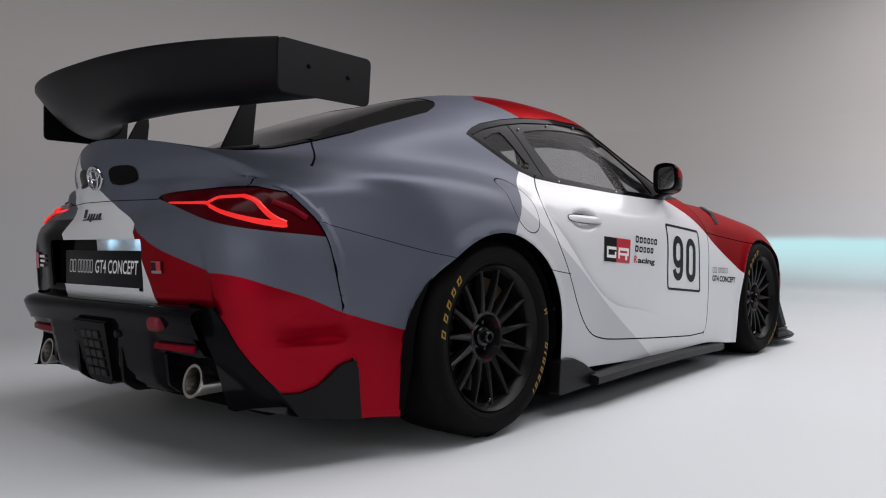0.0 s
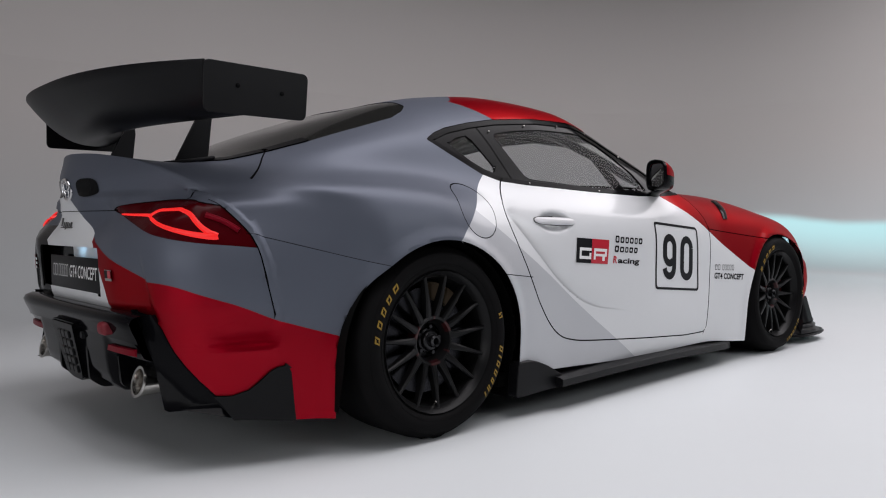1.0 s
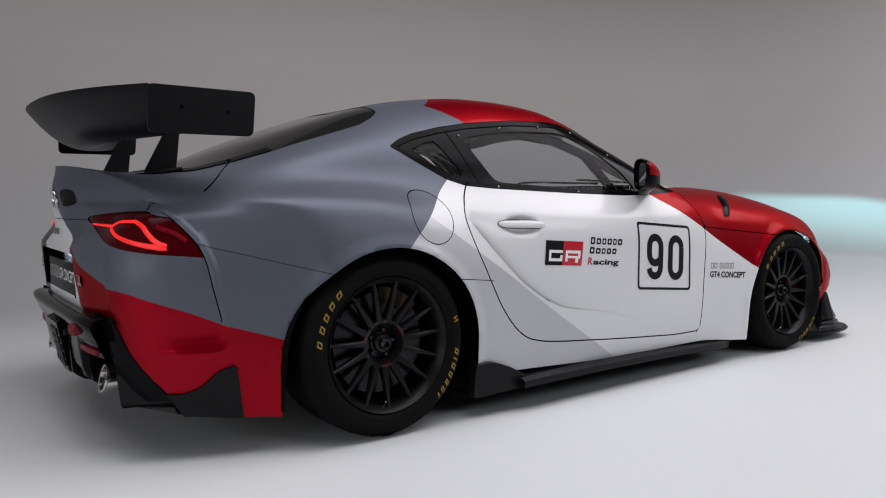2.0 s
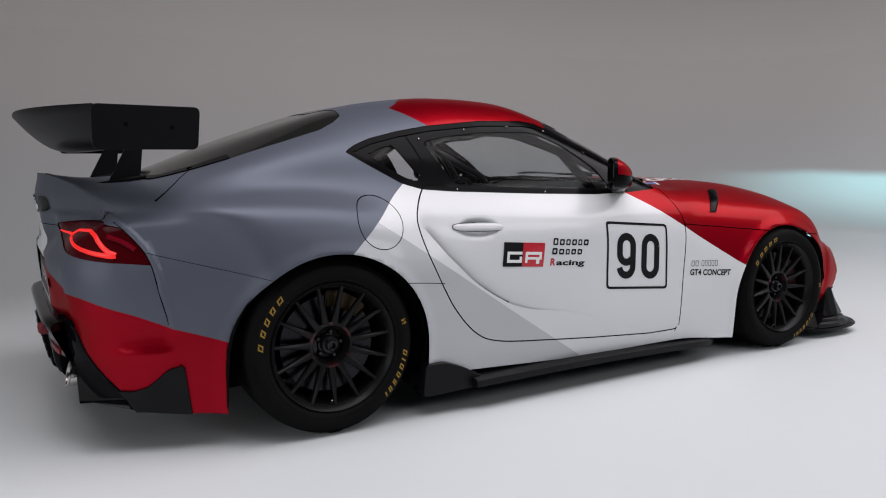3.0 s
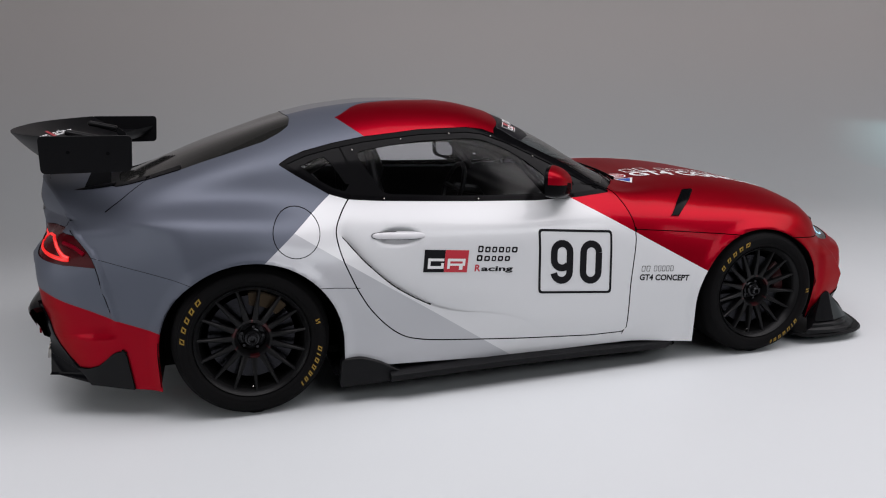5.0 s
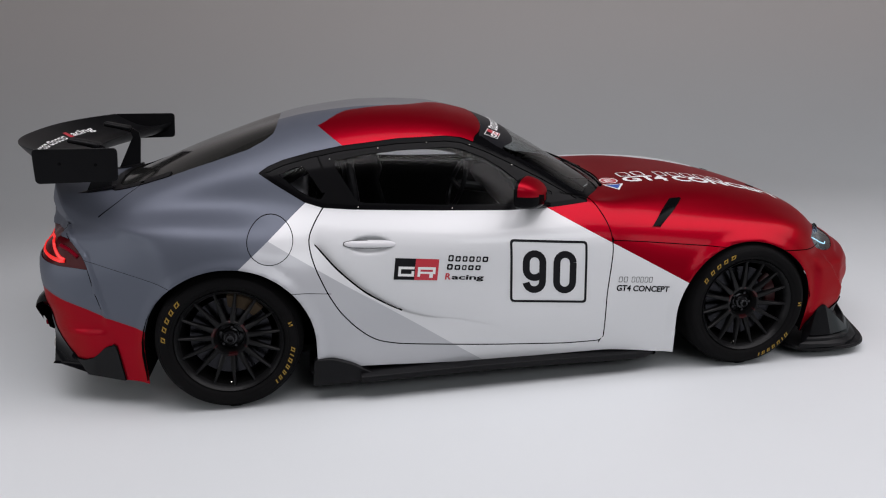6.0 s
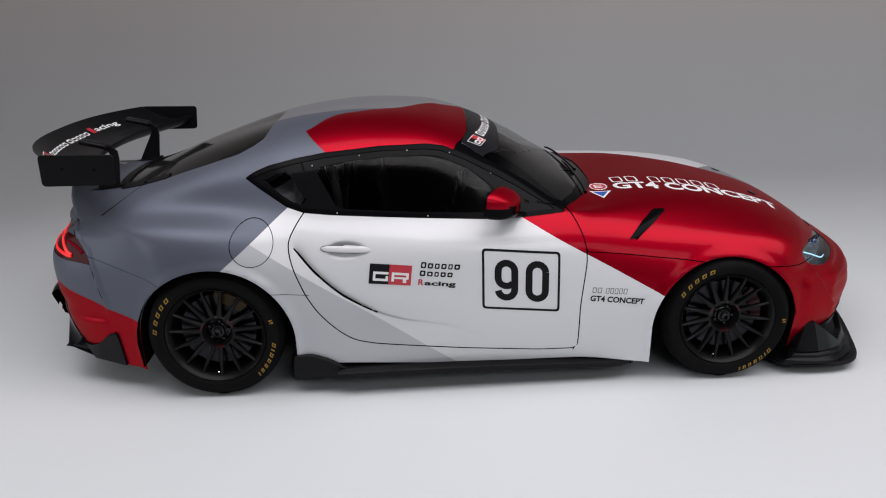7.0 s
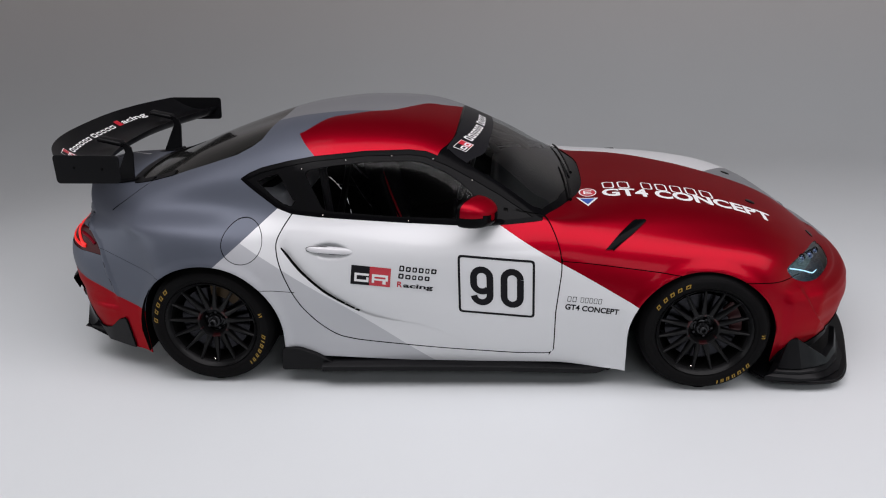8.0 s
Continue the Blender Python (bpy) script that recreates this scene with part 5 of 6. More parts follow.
# ---------------------------------------------------------------- mirrors, lamps
def mirror(s):
    c = Vector((0, s * .856, .927))
    rows = []
    # along x: half width, height above and depth below the middle
    shape = [(.096, .92, .92, .90), (.100, 1.0, 1.0, .97), (.116, 1.03, 1.03, 1.0), (.140, 1.02, .97, 1.0), (.166, .96, .83, .96), (.188, .84, .63, .88), (.204, .66, .42, .76), (.213, .42, .22, .60), (.216, .15, .08, .40)]
    for x, k, up, low in shape:
        ring = []
        for i in range(32):
            a = 2 * math.pi * i / 32
            ca, sa = math.cos(a), math.sin(a)
            py = (abs(ca) ** .5) * (1 if ca > 0 else -1) * .080 * k
            pz = (abs(sa) ** .5) * (1 if sa > 0 else -1) * .070 * (up if sa > 0 else low)
            pz *= 1 - .16 * max(0, py / .08)
            ring.append((x - .050 * (py / .08), c.y + s * py, c.z + pz - (x - .1) * .12))
        rows.append(ring)
    bm = bmesh.new()
    V = [[bm.verts.new(p) for p in r] for r in rows]
    for a, b in zip(V, V[1:]):
        for k in range(32):
            f = bm.faces.new((a[k], a[(k + 1) % 32], b[(k + 1) % 32], b[k]))
            # black foot side and the black rim round the glass
            if a in V[:2] or (a[k].co.z + a[(k + 1) % 32].co.z) / 2 < c.z - .006:
                f.material_index = 1
    bm.faces.new(V[-1])
    rim = V[0]
    inner = [bm.verts.new((v.co.x + .012, c.y + (v.co.y - c.y) * .88, c.z + (v.co.z - c.z) * .86)) for v in rim]
    for k in range(32):
        bm.faces.new((rim[(k + 1) % 32], rim[k], inner[k], inner[(k + 1) % 32])).material_index = 1
    bmesh.ops.recalc_face_normals(bm, faces=bm.faces[:])
    mir = part("door_mirror", bm, [RED if s < 0 else SILVER, GLOSS], car, "red door mirror on a black foot")
    bm = bmesh.new()
    face = []
    for i in range(32):
        ca, sa = math.cos(2 * math.pi * i / 32), math.sin(2 * math.pi * i / 32)
        py, pz = .063 * math.copysign(abs(ca) ** .62, ca), .051 * math.copysign(abs(sa) ** .62, sa)
        face.append(bm.verts.new((.111 - .050 * py / .08, c.y + s * py, c.z + pz)))
    bm.faces.new(face)
    part("mirror_glass", bm, CHROME, mir, "mirror glass")
    bm = bmesh.new()
    arm = []
    for x, y, z, w, h in ((.125, .900, .866, .020, .007), (.140, .868, .862, .042, .012), (.165, .830, .855, .046, .012), (.195, .800, .849, .048, .014), (.225, .765, .842, .056, .018)):
        arm.append([bm.verts.new((x + w * math.cos(a), s * y, z + h * math.sin(a))) for a in [2 * math.pi * i / 16 for i in range(16)]])
    for a, b in zip(arm, arm[1:]):
        for i in range(16):
            bm.faces.new((a[i], a[(i + 1) % 16], b[(i + 1) % 16], b[i]))
    bm.faces.new(arm[0])
    bmesh.ops.recalc_face_normals(bm, faces=bm.faces[:])
    part("mirror_foot", bm, GLOSS, mir, "black mirror foot")


for s in (-1, 1):
    mirror(s)


def tail_light(s):
    """The lit loop of a tail lamp, as a light guide that follows the lens."""
    lamp = tail_lamp["r" if s < 0 else "l"]

    def at(p):
        return behind(s * p[0], p[1], -.0040)
    bm = bmesh.new()
    ends = [(.484, .756), (.505, .773), (.592, .775), (.637, .760), (.671, .719), (.706, .690), (.674, .697), (.616, .714), (.55, .733)]
    loop = rounded(ends, .014, 4)
    loop = [tuple(Vector(a).lerp(Vector(b), t)) for a, b in zip(loop, loop[1:] + loop[:1]) for t in (0, .33, .66) if (Vector(a) - Vector(b)).length > .012 or t == 0]
    tube(bm, [at(p) for p in loop], [.0058 + .0042 * ((p[0] - .484) / .22) ** 2 for p in loop], 8, closed=True)
    part("light_guide", bm, LAMPRED, lamp, "lit red light guide")
    bm = bmesh.new()
    tube(bm, [at(p) for p in curve_through([(.325, .761), (.38, .760), (.44, .759), (.490, .757)], 12)], [.002] + [.0032 + .0003 * k for k in range(10)] + [.0064], 8)
    part("light_guide", bm, LAMPRED, lamp, "lit red light guide")
    bm = bmesh.new()
    pts = [(p[0] * 1.0, p[1]) for p in [(.665, .757), (.69, .738), (.715, .71)]]
    tube(bm, [at(p) for p in curve_through(pts, 12)], .009, 8)
    part("lamp_band", bm, REFLECT, lamp, "unlit red lens band")


for s in (-1, 1):
    tail_light(s)


def head_light(s):
    lamp = head_lamp["r" if s < 0 else "l"]

    def at(x, z, d):
        p = flank(x, z, 0, s)
        return p + Vector((-.05, -s * .6, -.1)).normalized() * d if p else Vector((x, s * .6, z))
    bm = bmesh.new()
    strip = curve_through([(1.640, .601), (1.70, .572), (1.755, .544), (1.785, .532), (1.805, .530), (1.825, .530)], 24)
    tube(bm, [at(p[0], p[1], .006) for p in strip], [.0034] * 16 + [.0034 - .0003 * k for k in range(8)], 8)
    part("light_strip", bm, COOL2, lamp, "lit cold white light strip")
    for x, z, r in ((1.735, .592, .024), (1.805, .572, .028), (1.868, .556, .022)):
        bm = bmesh.new()
        bmesh.ops.create_uvsphere(bm, u_segments=24, v_segments=16, radius=r, matrix=Matrix.Translation(at(x, z, .035)))
        part("projector", bm, PROJ, lamp, "bluish projector lens")
        bm = bmesh.new()
        c = at(x, z, .02)
        tube(bm, [(c.x + (r + .006) * math.cos(a) * .8, c.y + s * -(r + .006) * math.cos(a) * .6, c.z + (r + .006) * math.sin(a)) for a in [2 * math.pi * k / 20 for k in range(20)]], .004, 6, closed=True)
        part("projector_ring", bm, BORDER, lamp)


for s in (-1, 1):
    head_light(s)

# bonnet vents, pins, wipers
def vent(s):
    a, b = Vector((.770, s * .842, .722)), Vector((.930, s * .705, .835))
    prof = curve_through([a, (a * 2 + b) / 3, (a + b * 2) / 3, b], 10)
    prof = [onto(p + Vector((0, s * .6, .48)), (0, -s, -.8), 0) or p for p in prof]
    rows = []
    for i, p in enumerate(prof):
        t = i / 9
        w = .020 + .011 * smooth01(t * 1.6)
        rows.append([(p.x - w, p.y + s * .001, p.z + .006), (p.x - w * .6, p.y, p.z + .009), (p.x + w * .7, p.y, p.z + .010), (p.x + w, p.y + s * .002, p.z + .003)])
    sheet("bonnet_vent", rows, GLOSS, bonnet, "black wing vent")


for s in (-1, 1):
    vent(s)
for x, y in ((1.565, -.27), (1.565, .27), (1.90, -.25), (1.90, .25)):
    p = above(x, y)
    bm = bmesh.new()
    lathe(bm, [(.0, .004), (.020, .004), (.026, .002), (.027, -.004)], 24, "x", (0, 0, 0))
    n = (above(x + .02, y) - above(x - .02, y)).cross(above(x, y + .02) - above(x, y - .02)).normalized()
    bmesh.ops.transform(bm, matrix=Matrix.Translation(p) @ n.to_track_quat("X", "Z").to_matrix().to_4x4(), verts=bm.verts[:])
    part("bonnet_pin", bm, GLOSS, bonnet, "black bonnet pin")
for y0, y1 in ((-.52, .02), (-.10, .50)):
    bm = bmesh.new()
    pts = [above(.625 - .10 * abs(y0 + (y1 - y0) * t) ** 2 - .05 * t, y0 + (y1 - y0) * t, .012) for t in [i / 12 for i in range(13)]]
    tube(bm, pts, [.009] + [.006] * 11 + [.004], 8)
    part("wiper", bm, GLOSS, car, "black wiper arm")

# rivets of the side windows
for x, z in ((-.745, 1.083), (-.52, 1.122), (-.29, 1.137), (-.085, 1.118), (.11, 1.020), (-.63, .876), (-.20, .853)):
    for s in (-1, 1):
        p = flank(x, z, .0, s)
        if p:
            bm = bmesh.new()
            bmesh.ops.create_uvsphere(bm, u_segments=10, v_segments=6, radius=.0042, matrix=Matrix.Translation(p - Vector((0, s * .002, 0))))
            part("rivet", bm, STEEL, doors["r" if s < 0 else "l"])


# door handles: a bowed bar over a hollow in the door
def handle(s):
    bm = bmesh.new()
    n, m = 30, 10
    V = []
    for i in range(n + 1):
        u = i / n * 2 - 1
        row = []
        for j in range(m + 1):
            v = j / m * 2 - 1
            p = flank(-.590 + u * .116, .726 - u * .005 + v * .0165 * max(.0, 1 - abs(u) ** 5) ** .5, .0, s)
            row.append(bm.verts.new(p + Vector((0, s * (.0015 + .010 * (1 - u ** 4) * (1 - .8 * abs(v) ** 2.5) - .010 * (abs(v) > .99) * (1 - u ** 2)), 0))))
        V.append(row)
    for a, b in zip(V, V[1:]):
        for j in range(m):
            bm.faces.new((a[j], a[j + 1], b[j + 1], b[j]))
    bmesh.ops.recalc_face_normals(bm, faces=bm.faces[:])
    h = part("door_handle", bm, HANDLE, doors["r" if s < 0 else "l"], "pale flush door handle", smooth=60)
    bm = bmesh.new()
    rim = []
    for i in range(33):
        t = radians(95 + 230 * i / 32)
        u, v = math.cos(t), math.sin(t)
        rim.append(flank(-.590 + u * .118, .726 - u * .005 + .0172 * math.copysign(abs(v) ** .6, v), .001, s))
    tube(bm, rim, .0013, 6)
    part("handle_seam", bm, DARK, h, "dark seam round the handle")


for s in (-1, 1):
    handle(s)


# ---------------------------------------------------------------- cabin
panel(["door_r", "door_l", "roof", "rear_quarter_r", "rear_quarter_l", "sill_r", "sill_l", "tailgate"], "cabin_lining", DARK, "black cabin lining", thick=0, sink=.03)
bm = bmesh.new()
box(bm, (-.3, 0, .20), (1.9, 1.45, .04), bev=.01)
box(bm, (.52, 0, .45), (.06, 1.45, .65), bev=.02)
box(bm, (-1.15, 0, .50), (.06, 1.3, .60), bev=.02)
box(bm, (-1.45, 0, .80), (.60, .90, .03), bev=.01)
box(bm, (-.25, 0, .33), (1.5, .26, .22), bev=.05)
part("cabin_tub", bm, DARK, car, "black bare cabin floor and bulkheads")
bm = bmesh.new()
box(bm, (-1.11, 0, .86), (.50, 1.06, .16), bev=.04, seg=3)
part("tank_cover", bm, SILVER, car, "pale grey cover of the fuel tank behind the seats")
# dashboard
bm = bmesh.new()
prism(bm, rounded([(.62, .82), (.30, .845), (.20, .82), (.16, .76), (.22, .66), (.62, .62)], .04, 4), -.68, .68)
part("dashboard", bm, CARBON, car, "dark dashboard")


def seat(y):
    bm = bmesh.new()
    rows = []
    spine = curve_through([(-.06, .40), (-.20, .35), (-.38, .34), (-.47, .40), (-.53, .58), (-.58, .78), (-.62, .95), (-.64, 1.02)], 24)
    for i, p in enumerate(spine):
        t = i / 23
        w = .24 + .02 * math.sin(math.pi * t) - .10 * smooth01((t - .72) / .28)
        wing_ = .10 if t < .75 else .14
        ring = []
        for j in range(11):
            u = j / 10 * 2 - 1
            lift = wing_ * max(0, abs(u) - .62) / .38
            nx, nz = (0, 1) if t < .3 else (1, .25)
            ring.append((p.x + nx * lift, y + u * w, p.y + nz * lift))
        rows.append(ring)
    ob = sheet("race_seat", rows, CARBON, car, "black bucket race seat", 50)
    so = ob.modifiers.new("thickness", "SOLIDIFY")
    so.thickness = .03
    for dy in (-.07, .07):
        bm = bmesh.new()
        pts = curve_through([(-.60, y + dy, .86), (-.55, y + dy, .84), (-.48, y + dy * .9, .62), (-.40, y + dy * .4, .42)], 14)
        V = [[bm.verts.new(q + Vector((0, d, 0))) for d in (-.024, .024)] for q in pts]
        for a, b in zip(V, V[1:]):
            bm.faces.new((a[0], a[1], b[1], b[0]))
        part("harness_strap", bm, VRED, ob, "red harness strap")


seat(.36)
# steering wheel
bm = bmesh.new()
pts = []
for k in range(28):
    a = 2 * math.pi * k / 28
    pts.append((.02 + .05 * math.sin(a), .36 + .16 * math.cos(a), .74 + .135 * math.sin(a)))
tube(bm, pts, .014, 8, closed=True)
tube(bm, [(.02, .21, .74), (.02, .51, .74)], .014, 8)
tube(bm, [(.02, .36, .74), (.25, .36, .70)], .03, 10)
part("steering_wheel", bm, CARBON, car, "black race steering wheel")
# roll cage
CAGE = [[(-.62, -.60, .22), (-.63, -.60, .80), (-.66, -.55, 1.08), (-.67, -.40, 1.20), (-.67, 0, 1.225), (-.67, .40, 1.20), (-.66, .55, 1.08), (-.63, .60, .80), (-.62, .60, .22)],
        [(-.66, -.53, 1.10), (-.3, -.53, 1.115), (-.08, -.535, 1.07), (.20, -.60, .95), (.42, -.64, .80), (.44, -.64, .25)],
        [(-.66, .53, 1.10), (-.3, .53, 1.115), (-.08, .535, 1.07), (.20, .60, .95), (.42, .64, .80), (.44, .64, .25)],
        [(-.08, -.53, 1.08), (-.08, 0, 1.17), (-.08, .53, 1.08)],
        [(-.66, -.50, 1.14), (-1.35, -.42, .72)], [(-.66, .50, 1.14), (-1.35, .42, .72)],
        [(-.66, -.50, 1.14), (-1.25, .38, .62)], [(-.64, -.58, .60), (-.66, .50, 1.12)],
        [(-.62, -.62, .30), (.42, -.64, .62)], [(-.62, -.62, .62), (.42, -.64, .32)],
        [(.05, -.56, 1.02), (.30, -.66, .72)], [(.05, .56, 1.02), (.30, .66, .72)]]
bar = None
for pts in CAGE:
    bm = bmesh.new()
    tube(bm, curve_through(pts, 30) if len(pts) > 3 else [Vector(p) for p in pts], .021, 10)
    if bar is None:
        bar = part("roll_cage", bm, CARBON, car, "dark steel roll cage")
    else:
        part("cage_tube", bm, CARBON, bar)


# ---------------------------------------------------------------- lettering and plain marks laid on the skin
def lay(name, bm, place, mat, parent, label="", step=.03):
    """Maps a flat mesh in (u, v) on to the skin by place(u, v), after cutting it small enough to follow the curve."""
    if not bm.verts:
        bm.free()
        return None
    for k in (0, 1):
        lo, hi = min(v.co[k] for v in bm.verts), max(v.co[k] for v in bm.verts)
        n = int((hi - lo) / step)
        for i in range(1, n + 1):
            c = [0, 0, 0]
            c[k] = lo + (hi - lo) * i / (n + 1)
            d = [0, 0, 0]
            d[k] = 1
            bmesh.ops.bisect_plane(bm, geom=bm.verts[:] + bm.edges[:] + bm.faces[:], plane_co=c, plane_no=d)
    for v in bm.verts:
        p = place(v.co.x, v.co.y)
        if p is not None:
            v.co = p
    bmesh.ops.triangulate(bm, faces=bm.faces[:])
    return part(name, bm, mat, parent, label, smooth=60)


def flat(*outlines):
    bm = bmesh.new()
    for o in outlines:
        bm.faces.new([bm.verts.new((a, b, 0)) for a, b in o])
    return bm


def frame_of(outer, inner):
    """A ring between two outlines of equal count."""
    bm = bmesh.new()
    a = [bm.verts.new((*p, 0)) for p in outer]
    b = [bm.verts.new((*p, 0)) for p in inner]
    n = len(a)
    for i in range(n):
        bm.faces.new((a[i], a[(i + 1) % n], b[(i + 1) % n], b[i]))
    return bm


def words(text, width, height, bold=0.0, slant=0.0):
    """Text in the built-in font as a flat mesh, scaled to fill width x height from (0, 0)."""
    cu = bpy.data.curves.new("lettering", "FONT")
    cu.body, cu.size, cu.offset, cu.resolution_u = text, 1.0, bold, 4
    ob = bpy.data.objects.new("lettering", cu)
    scene.collection.objects.link(ob)
    dg = bpy.context.evaluated_depsgraph_get()
    me = ob.evaluated_get(dg).to_mesh()
    bm = bmesh.new()
    bm.from_mesh(me)
    ob.evaluated_get(dg).to_mesh_clear()
    bpy.data.objects.remove(ob)
    bpy.data.curves.remove(cu)
    x0, x1 = min(v.co.x for v in bm.verts), max(v.co.x for v in bm.verts)
    y0, y1 = min(v.co.y for v in bm.verts), max(v.co.y for v in bm.verts)
    for v in bm.verts:
        b = (v.co.y - y0) / (y1 - y0) * height
        v.co = ((v.co.x - x0) / (x1 - x0) * width + slant * b, b, 0)
    bmesh.ops.remove_doubles(bm, verts=bm.verts[:], dist=1e-5)
    return bm


def boxes(name, x, y, widths, height, gap, place, mat, parent, label, slant=0.2, cap=1.0, weight=.26):
    """A run of plain hollow boxes, one for each character of a mark that is not lettered."""
    for i, w in enumerate(widths):
        h = height * (cap if i == 0 else 1.0)
        k = min(w, h) * weight

        def ring_at(d):
            return rounded([(x + a + slant * b, y + b) for a, b in ((d, d), (w - d, d), (w - d, h - d), (d, h - d))], w * .22, 2)
        lay(name, frame_of(ring_at(0), ring_at(k)), place, mat, parent, label)
        x += w + gap


def on_flank(x0, z0, ax=1.0, az=0.0, lift=.0012):
    """Places (u, v) on the car's right flank; ax, az: the way in which u runs."""
    return lambda u, v: flank(x0 + u * ax, z0 + u * az + v, lift)


dr = doors["r"]
# start number: a framed field with the figures
outer = rounded([(0, 0), (.371, 0), (.371, .300), (0, .300)], .02, 4)
inner = rounded([(.011, .011), (.360, .011), (.360, .289), (.011, .289)], .012, 4)
lay("number_frame", frame_of(outer, inner), on_flank(.045, .4195, 1, -.088), INK, dr, "black frame round the start number")


def stroke(line, w):
    """A band of even width along a line, as quads."""
    P = [Vector(p) for p in line]
    L, R = [], []
    for i, p in enumerate(P):
        d = (P[min(i + 1, len(P) - 1)] - P[max(i - 1, 0)]).normalized()
        n = Vector((-d.y, d.x)) * w / 2
        L.append(tuple(p + n))
        R.append(tuple(p - n))
    return [[L[i], R[i], R[i + 1], L[i + 1]] for i in range(len(P) - 1)]


def bend(cx, cy, r, a0, a1, n=9, ry=None):
    return [(cx + r * math.cos(radians(a0 + (a1 - a0) * i / n)), cy + (ry or r) * math.sin(radians(a0 + (a1 - a0) * i / n))) for i in range(n + 1)]


sw, dw, dh = .033, .112, .207
r0 = (dw - sw) / 2
cx, top, low = dw / 2, dh - sw / 2 - r0, sw / 2 + r0
nought = bend(cx, top, r0, 0, 180) + bend(cx, low, r0, 180, 360) + [(cx + r0, top)]
nine = bend(cx, low, r0, 188, 360) + bend(cx, top, r0, 0, 180) + bend(cx, .115, r0, 180, 320)
lay("start_number", flat(*stroke(nine, sw)), on_flank(.104, .460, 1, -.088), INK, dr, "black figure nine")
lay("start_number", flat(*stroke(nought, sw)), on_flank(.104 + .147, .460 - .088 * .147, 1, -.088), INK, dr, "black figure nought")
# team mark: a slanted black and red field with plain white shapes, and rows of plain bars
sl = .12
m = on_flank(-.492, .5605, 1, -.075)
lay("team_mark", flat([(0, 0), (.093, 0), (.093 + sl * .1, .1), (sl * .1, .1)]), m, INK, dr, "black half of the team mark")
lay("team_mark", flat([(.0932, 0), (.198, 0), (.198 + sl * .1, .1), (.0932 + sl * .1, .1)]), m, VRED, dr, "red half of the team mark")
m2 = on_flank(-.492, .5605, 1, -.075, .0020)
lay("team_mark", flat(*[[(a + .12 * c, c), (b + .12 * c, c), (b + .12 * d, d), (a + .12 * d, d)] for a, c, b, d in ((.018, .016, .030, .062), (.030, .050, .090, .062), (.030, .016, .090, .028), (.078, .028, .090, .042), (.106, .016, .118, .062), (.118, .050, .186, .062), (.118, .030, .186, .040), (.174, .040, .186, .050), (.160, .012, .176, .030))]), m2, VWHITE, dr, "white strokes of the team mark")
boxes("team_name", -.243, 0, [.024, .024, .022, .024, .020, .026], .026, .0085, on_flank(0, .6165, 1, -.07), INK, dr, "black boxes of the team name", .16, 1.15, .26)
boxes("team_name", -.250, 0, [.026, .026, .020, .024, .024], .024, .0085, on_flank(0, .577, 1, -.07), INK, dr, "black boxes of the team name", .16, 1.15, .26)
lay("team_word", words("R", .026, .031, .03, .15), on_flank(-.259, .5480, 1, -.07), VRED, dr, "red initial letter")
lay("team_word", words("acing", .148, .030, .030, .15), on_flank(-.230, .5395, 1, -.07), INK, dr, "black lettering")
# model mark on the front wing
boxes("model_mark", .572, 0, [.018, .018], .027, .007, on_flank(0, .510, 1, -.055), INK, car, "thin grey boxes of the model mark", .15, 1.0, .13)
boxes("model_mark", .635, 0, [.015, .015, .015, .015, .016], .027, .006, on_flank(0, .510, 1, -.055), INK, car, "thin grey boxes of the model mark", .15, 1.0, .13)
lay("class_word", words("GT4 CONCEPT", .256, .030, .030, .12), on_flank(.562, .4365, 1, -.075), INK, car, "black lettering")


def on_bonnet(x0, y0, ay, lift=.0015):
    return lambda u, v: above(x0 + u, y0 + u * ay + v, lift)


boxes("model_mark", .785, 0, [.060, .060], .098, .018, on_bonnet(0, -.240, -.11), VWHITE, bonnet, "white boxes of the model mark", .0, 1.0, .13)
boxes("model_mark", .985, 0, [.055, .058, .058, .058, .062], .098, .018, on_bonnet(0, -.240, -.11), VWHITE, bonnet, "white boxes of the model mark", .0, 1.0, .13)
lay("class_word", words("GT4 CONCEPT", .855, .105, .034, -.03), on_bonnet(.775, -.445, -.062), VWHITE, bonnet, "white lettering", .04)
# cut-off signs below the screen: a red ring and a blue triangle
ring = [2 * math.pi * k / 32 for k in range(32)]
oc = on_bonnet(.700, -.375, 0)
lay("cut_off_sign", flat([(.040 * math.cos(a), .052 * math.sin(a)) for a in ring]), oc, VRED, bonnet, "round red and white cut-off sign")
lay("cut_off_sign", frame_of([(.040 * math.cos(a), .052 * math.sin(a)) for a in ring], [(.046 * math.cos(a), .060 * math.sin(a)) for a in ring]), oc, VWHITE, bonnet, "white rim")
lay("cut_off_sign", flat([(-.022, -.026), (-.013, -.026), (-.013, .026), (-.022, .026)], [(-.013, .017), (.022, .017), (.022, .026), (-.013, .026)], [(-.013, -.0045), (.018, -.0045), (.018, .0045), (-.013, .0045)], [(-.013, -.026), (.022, -.026), (.022, -.017), (-.013, -.017)]), on_bonnet(.700, -.375, 0, .0022), VWHITE, bonnet, "white letter shape")
tri = [(-.055, .0), (.055, -.01), (-.003, -.110)]
lay("isolator_sign", flat(tri), on_bonnet(.692, -.452, 0), VWHITE, bonnet, "blue triangle with a white and red edge")
lay("isolator_sign", flat([(-.040, -.010), (.038, -.017), (-.003, -.090)]), on_bonnet(.692, -.452, 0, .0022), BLUE, bonnet, "blue field")

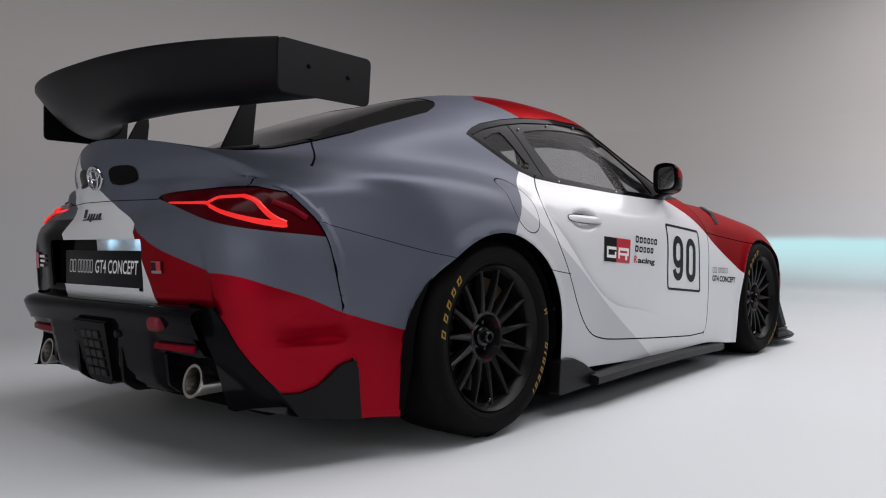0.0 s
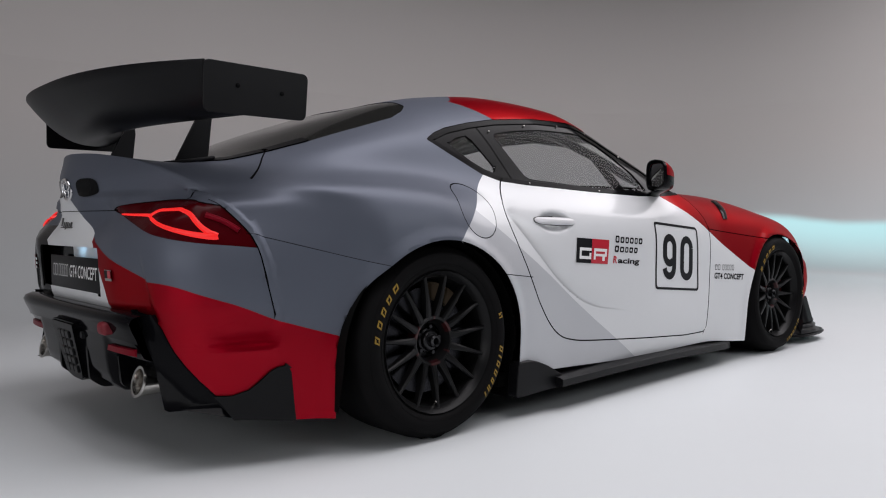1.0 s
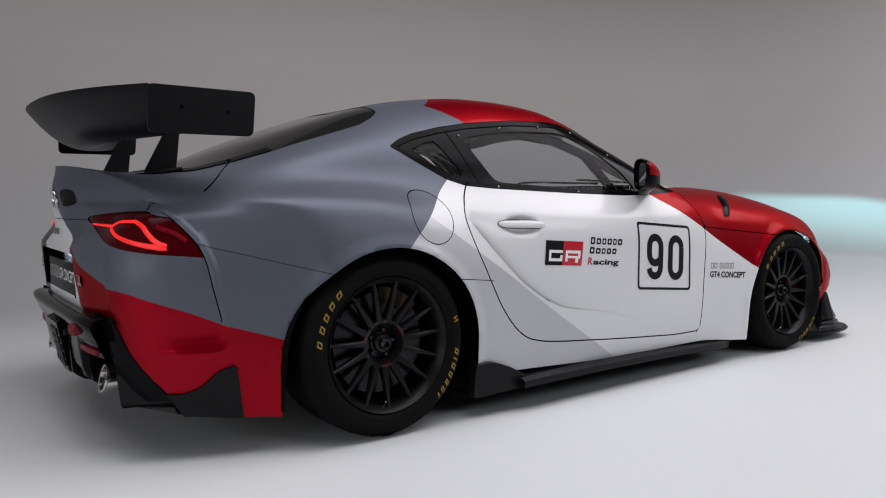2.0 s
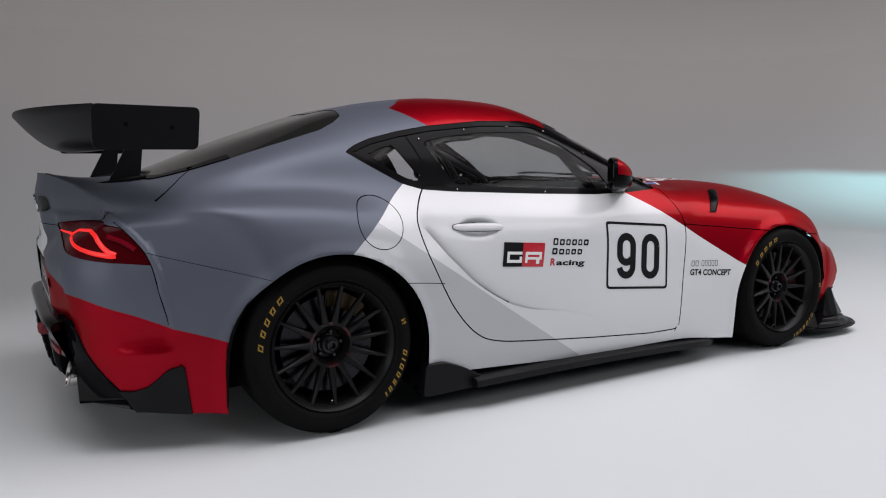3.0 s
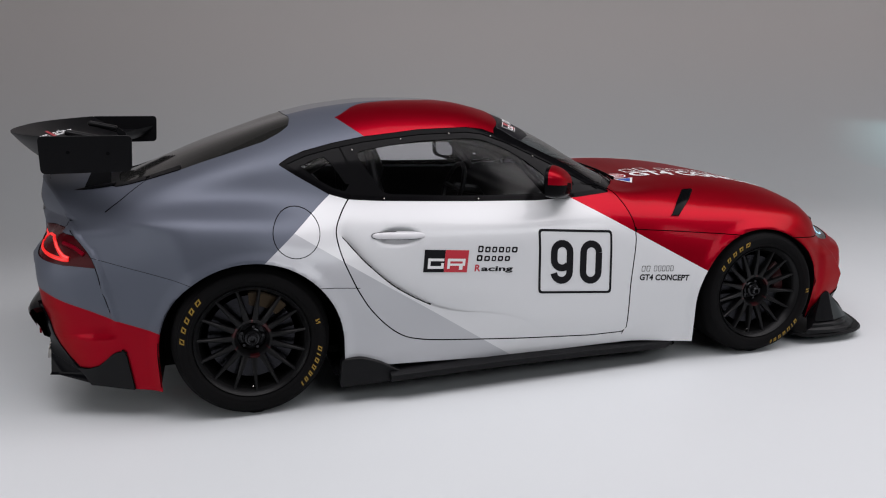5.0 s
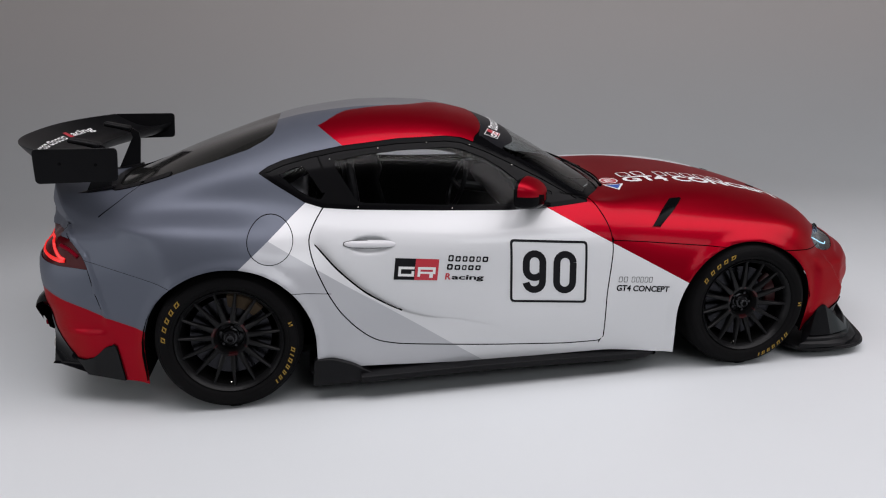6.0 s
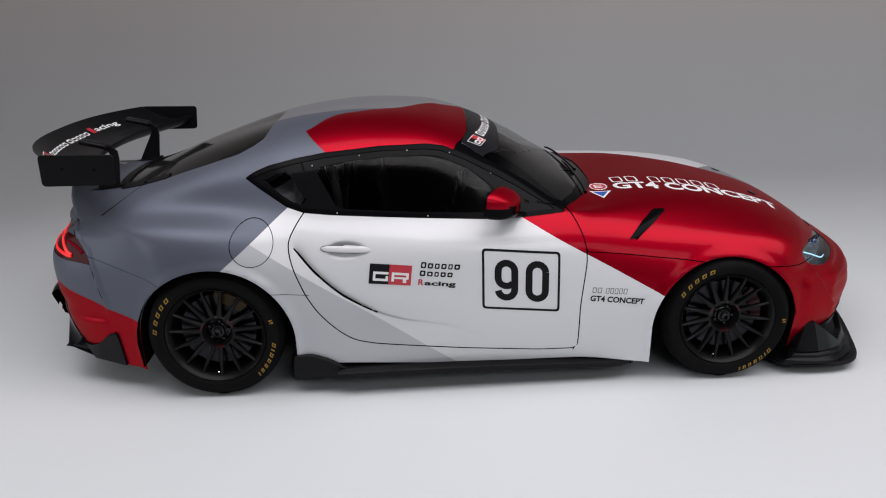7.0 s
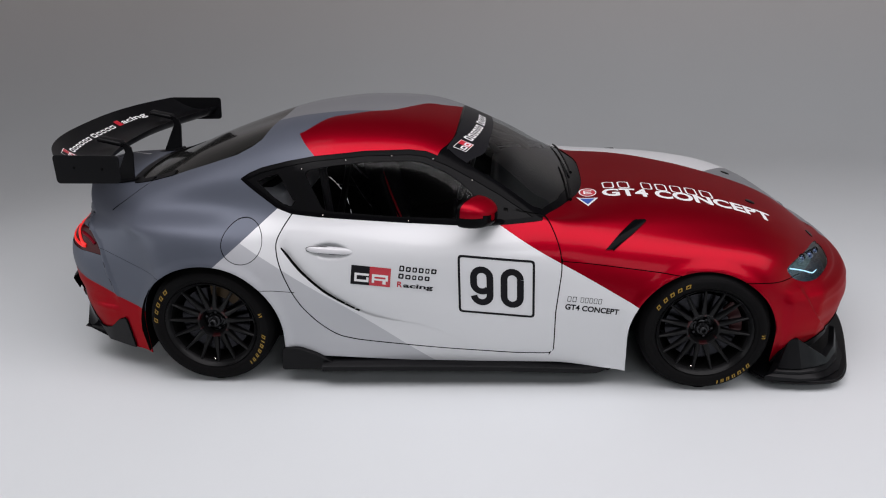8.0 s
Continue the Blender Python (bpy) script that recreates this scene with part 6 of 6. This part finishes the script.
# screen banner
bn = lambda u, v, lift=.0012: above(.165 - v - .10 * (abs(u) / .5) ** 2.2, u, lift)
lay("team_mark", flat([(-.505, -.010), (-.413, -.010), (-.413, .056), (-.505, .056)]), bn, VWHITE, car, "white edge of the team mark")
lay("team_mark", flat([(-.501, -.007), (-.459, -.007), (-.459, .053), (-.501, .053)]), lambda u, v: bn(u, v, .0018), INK, car, "black half of the team mark")
lay("team_mark", flat([(-.459, -.007), (-.417, -.007), (-.417, .053), (-.459, .053)]), lambda u, v: bn(u, v, .0018), VRED, car, "red half of the team mark")
boxes("team_mark", -.495, -.001, [.034, .034], .028, .006, lambda u, v: bn(u, v, .0024), VWHITE, car, "white boxes of the team mark", .0, 1.0, .26)
boxes("team_name", -.385, .010, [.032, .034, .030, .034, .028, .034], .040, .011, bn, VWHITE, car, "white boxes of the team name", .0, 1.15, .26)
boxes("team_name", -.100, .010, [.034, .034, .028, .034, .034], .040, .011, bn, VWHITE, car, "white boxes of the team name", .0, 1.15, .26)

# wing lettering
wing_tree = BVHTree.FromObject(rear_wing, bpy.context.evaluated_depsgraph_get())


def on_wing(u, v):
    x = -2.055 - .215 * (1 - (abs(u) / .733) ** 2.6) + (.185 - v) + .04
    hit, n, _, _ = wing_tree.ray_cast(Vector((x + .05, u, 2)), Vector((0, 0, -1)))
    return hit + Vector((0, 0, .0015)) if hit else None


lay("team_mark", flat([(-.575, .075), (-.475, .075), (-.475, .150), (-.575, .150)]), on_wing, VWHITE, rear_wing, "white edge of the team mark")
lift_wing = lambda u, v: on_wing(u, v) + Vector((0, 0, .0008)) if on_wing(u, v) else None
lay("team_mark", flat([(-.572, .078), (-.525, .078), (-.525, .147), (-.572, .147)]), lift_wing, INK, rear_wing, "black half of the team mark")
lay("team_mark", flat([(-.525, .078), (-.478, .078), (-.478, .147), (-.525, .147)]), lift_wing, VRED, rear_wing, "red half of the team mark")
boxes("team_mark", -.565, .084, [.036, .038], .034, .006, lambda u, v: lift_wing(u, v) + Vector((0, 0, .0008)), VWHITE, rear_wing, "white boxes of the team mark", .0, 1.0, .26)
boxes("team_name", -.445, .098, [.040, .046, .038, .046, .038, .042], .025, .010, on_wing, VWHITE, rear_wing, "white boxes of the team name", .0, 1.2, .26)
boxes("team_name", -.115, .098, [.048, .044, .040, .046, .046], .025, .010, on_wing, VWHITE, rear_wing, "white boxes of the team name", .0, 1.2, .26)
lay("team_word", flat([(.185, .098), (.228, .098), (.228, .139), (.185, .139)]), on_wing, VRED, rear_wing, "red bar")
lay("team_word", words("acing", .22, .042, .02), lambda u, v: on_wing(.236 + u, .090 + v), VWHITE, rear_wing, "white lettering")


# tail: emblem, script, team badge and the show plate's lettering
def on_tail(u, v):
    return behind(u, v, .002)


bm = bmesh.new()
for a, b, r in ((.047, .034, .0042), (.020, .031, .003), (.034, .013, .003)):
    cy, cz = .008, .846 + (.009 if a == .034 else 0)
    tube(bm, [behind(cy + a * math.cos(t), cz + b * math.sin(t), .004) for t in ring], r, 8, closed=True)
part("emblem", bm, CHROME, tailgate, "chrome oval emblem")
for cy, w in ((-.135, .062), (.105, .050)):
    bm = bmesh.new()
    o = [(cy + w * (abs(math.cos(t)) ** .7) * (1 if math.cos(t) > 0 else -1), .849 + .030 * (abs(math.sin(t)) ** .7) * (1 if math.sin(t) > 0 else -1)) for t in ring]
    bm = flat(o)
    lay("emblem_pad", bm, on_tail, BORDER, tailgate, "dark grey oval pad")
script = flat(*[[(.03 - y0, z0 + .018), (.03 - y0 - w, z0 + .018), (.02 - y0 - w, z0 + h + .018), (.02 - y0, z0 + h + .018)] for y0, z0, w, h in ((-.075, .704, .022, .028), (-.045, .700, .012, .018), (-.028, .692, .012, .026), (-.010, .700, .012, .018), (.010, .700, .010, .016), (.026, .700, .016, .018), (-.085, .697, .135, .004))])
lay("model_script", script, on_tail, DARKCHROME, rear_bumper, "small dark chrome model script in plain strokes")
lay("team_badge", flat([(-.326, .555), (-.378, .555), (-.378, .589), (-.326, .589)]), on_tail, STEEL, rear_bumper, "small team badge")
lay("team_badge", flat([(-.328, .563), (-.353, .563), (-.353, .587), (-.328, .587)]), lambda u, v: behind(u, v, .003), INK, rear_bumper, "black field")
lay("team_badge", flat([(-.353, .563), (-.376, .563), (-.376, .587), (-.353, .587)]), lambda u, v: behind(u, v, .003), VRED, rear_bumper, "red field")
pl = lambda u, v: Vector((-2.1195, -.012 - u, v))
boxes("model_mark", -.225, .548, [.020, .020], .042, .005, pl, VWHITE, plate, "white boxes of the model mark", .12, 1.0, .13)
boxes("model_mark", -.165, .548, [.016, .016, .016, .016, .018], .042, .005, pl, VWHITE, plate, "white boxes of the model mark", .12, 1.0, .13)
lay("class_word", words("GT4 CONCEPT", .27, .042, .012, .12), lambda u, v: Vector((-2.1195, -.012 - (u - .045), v + .548)), VWHITE, plate, "white lettering")
lay("team_badge", flat([(.50, .555), (.56, .555), (.56, .61), (.50, .61)]), on_tail, VRED, rear_bumper, "red team badge")
lay("team_name", flat([(.40, .593), (.48, .593), (.48, .602), (.40, .602)], [(.40, .577), (.47, .577), (.47, .586), (.40, .586)], [(.42, .561), (.48, .561), (.48, .570), (.42, .570)]), on_tail, VWHITE, rear_bumper, "white bars")
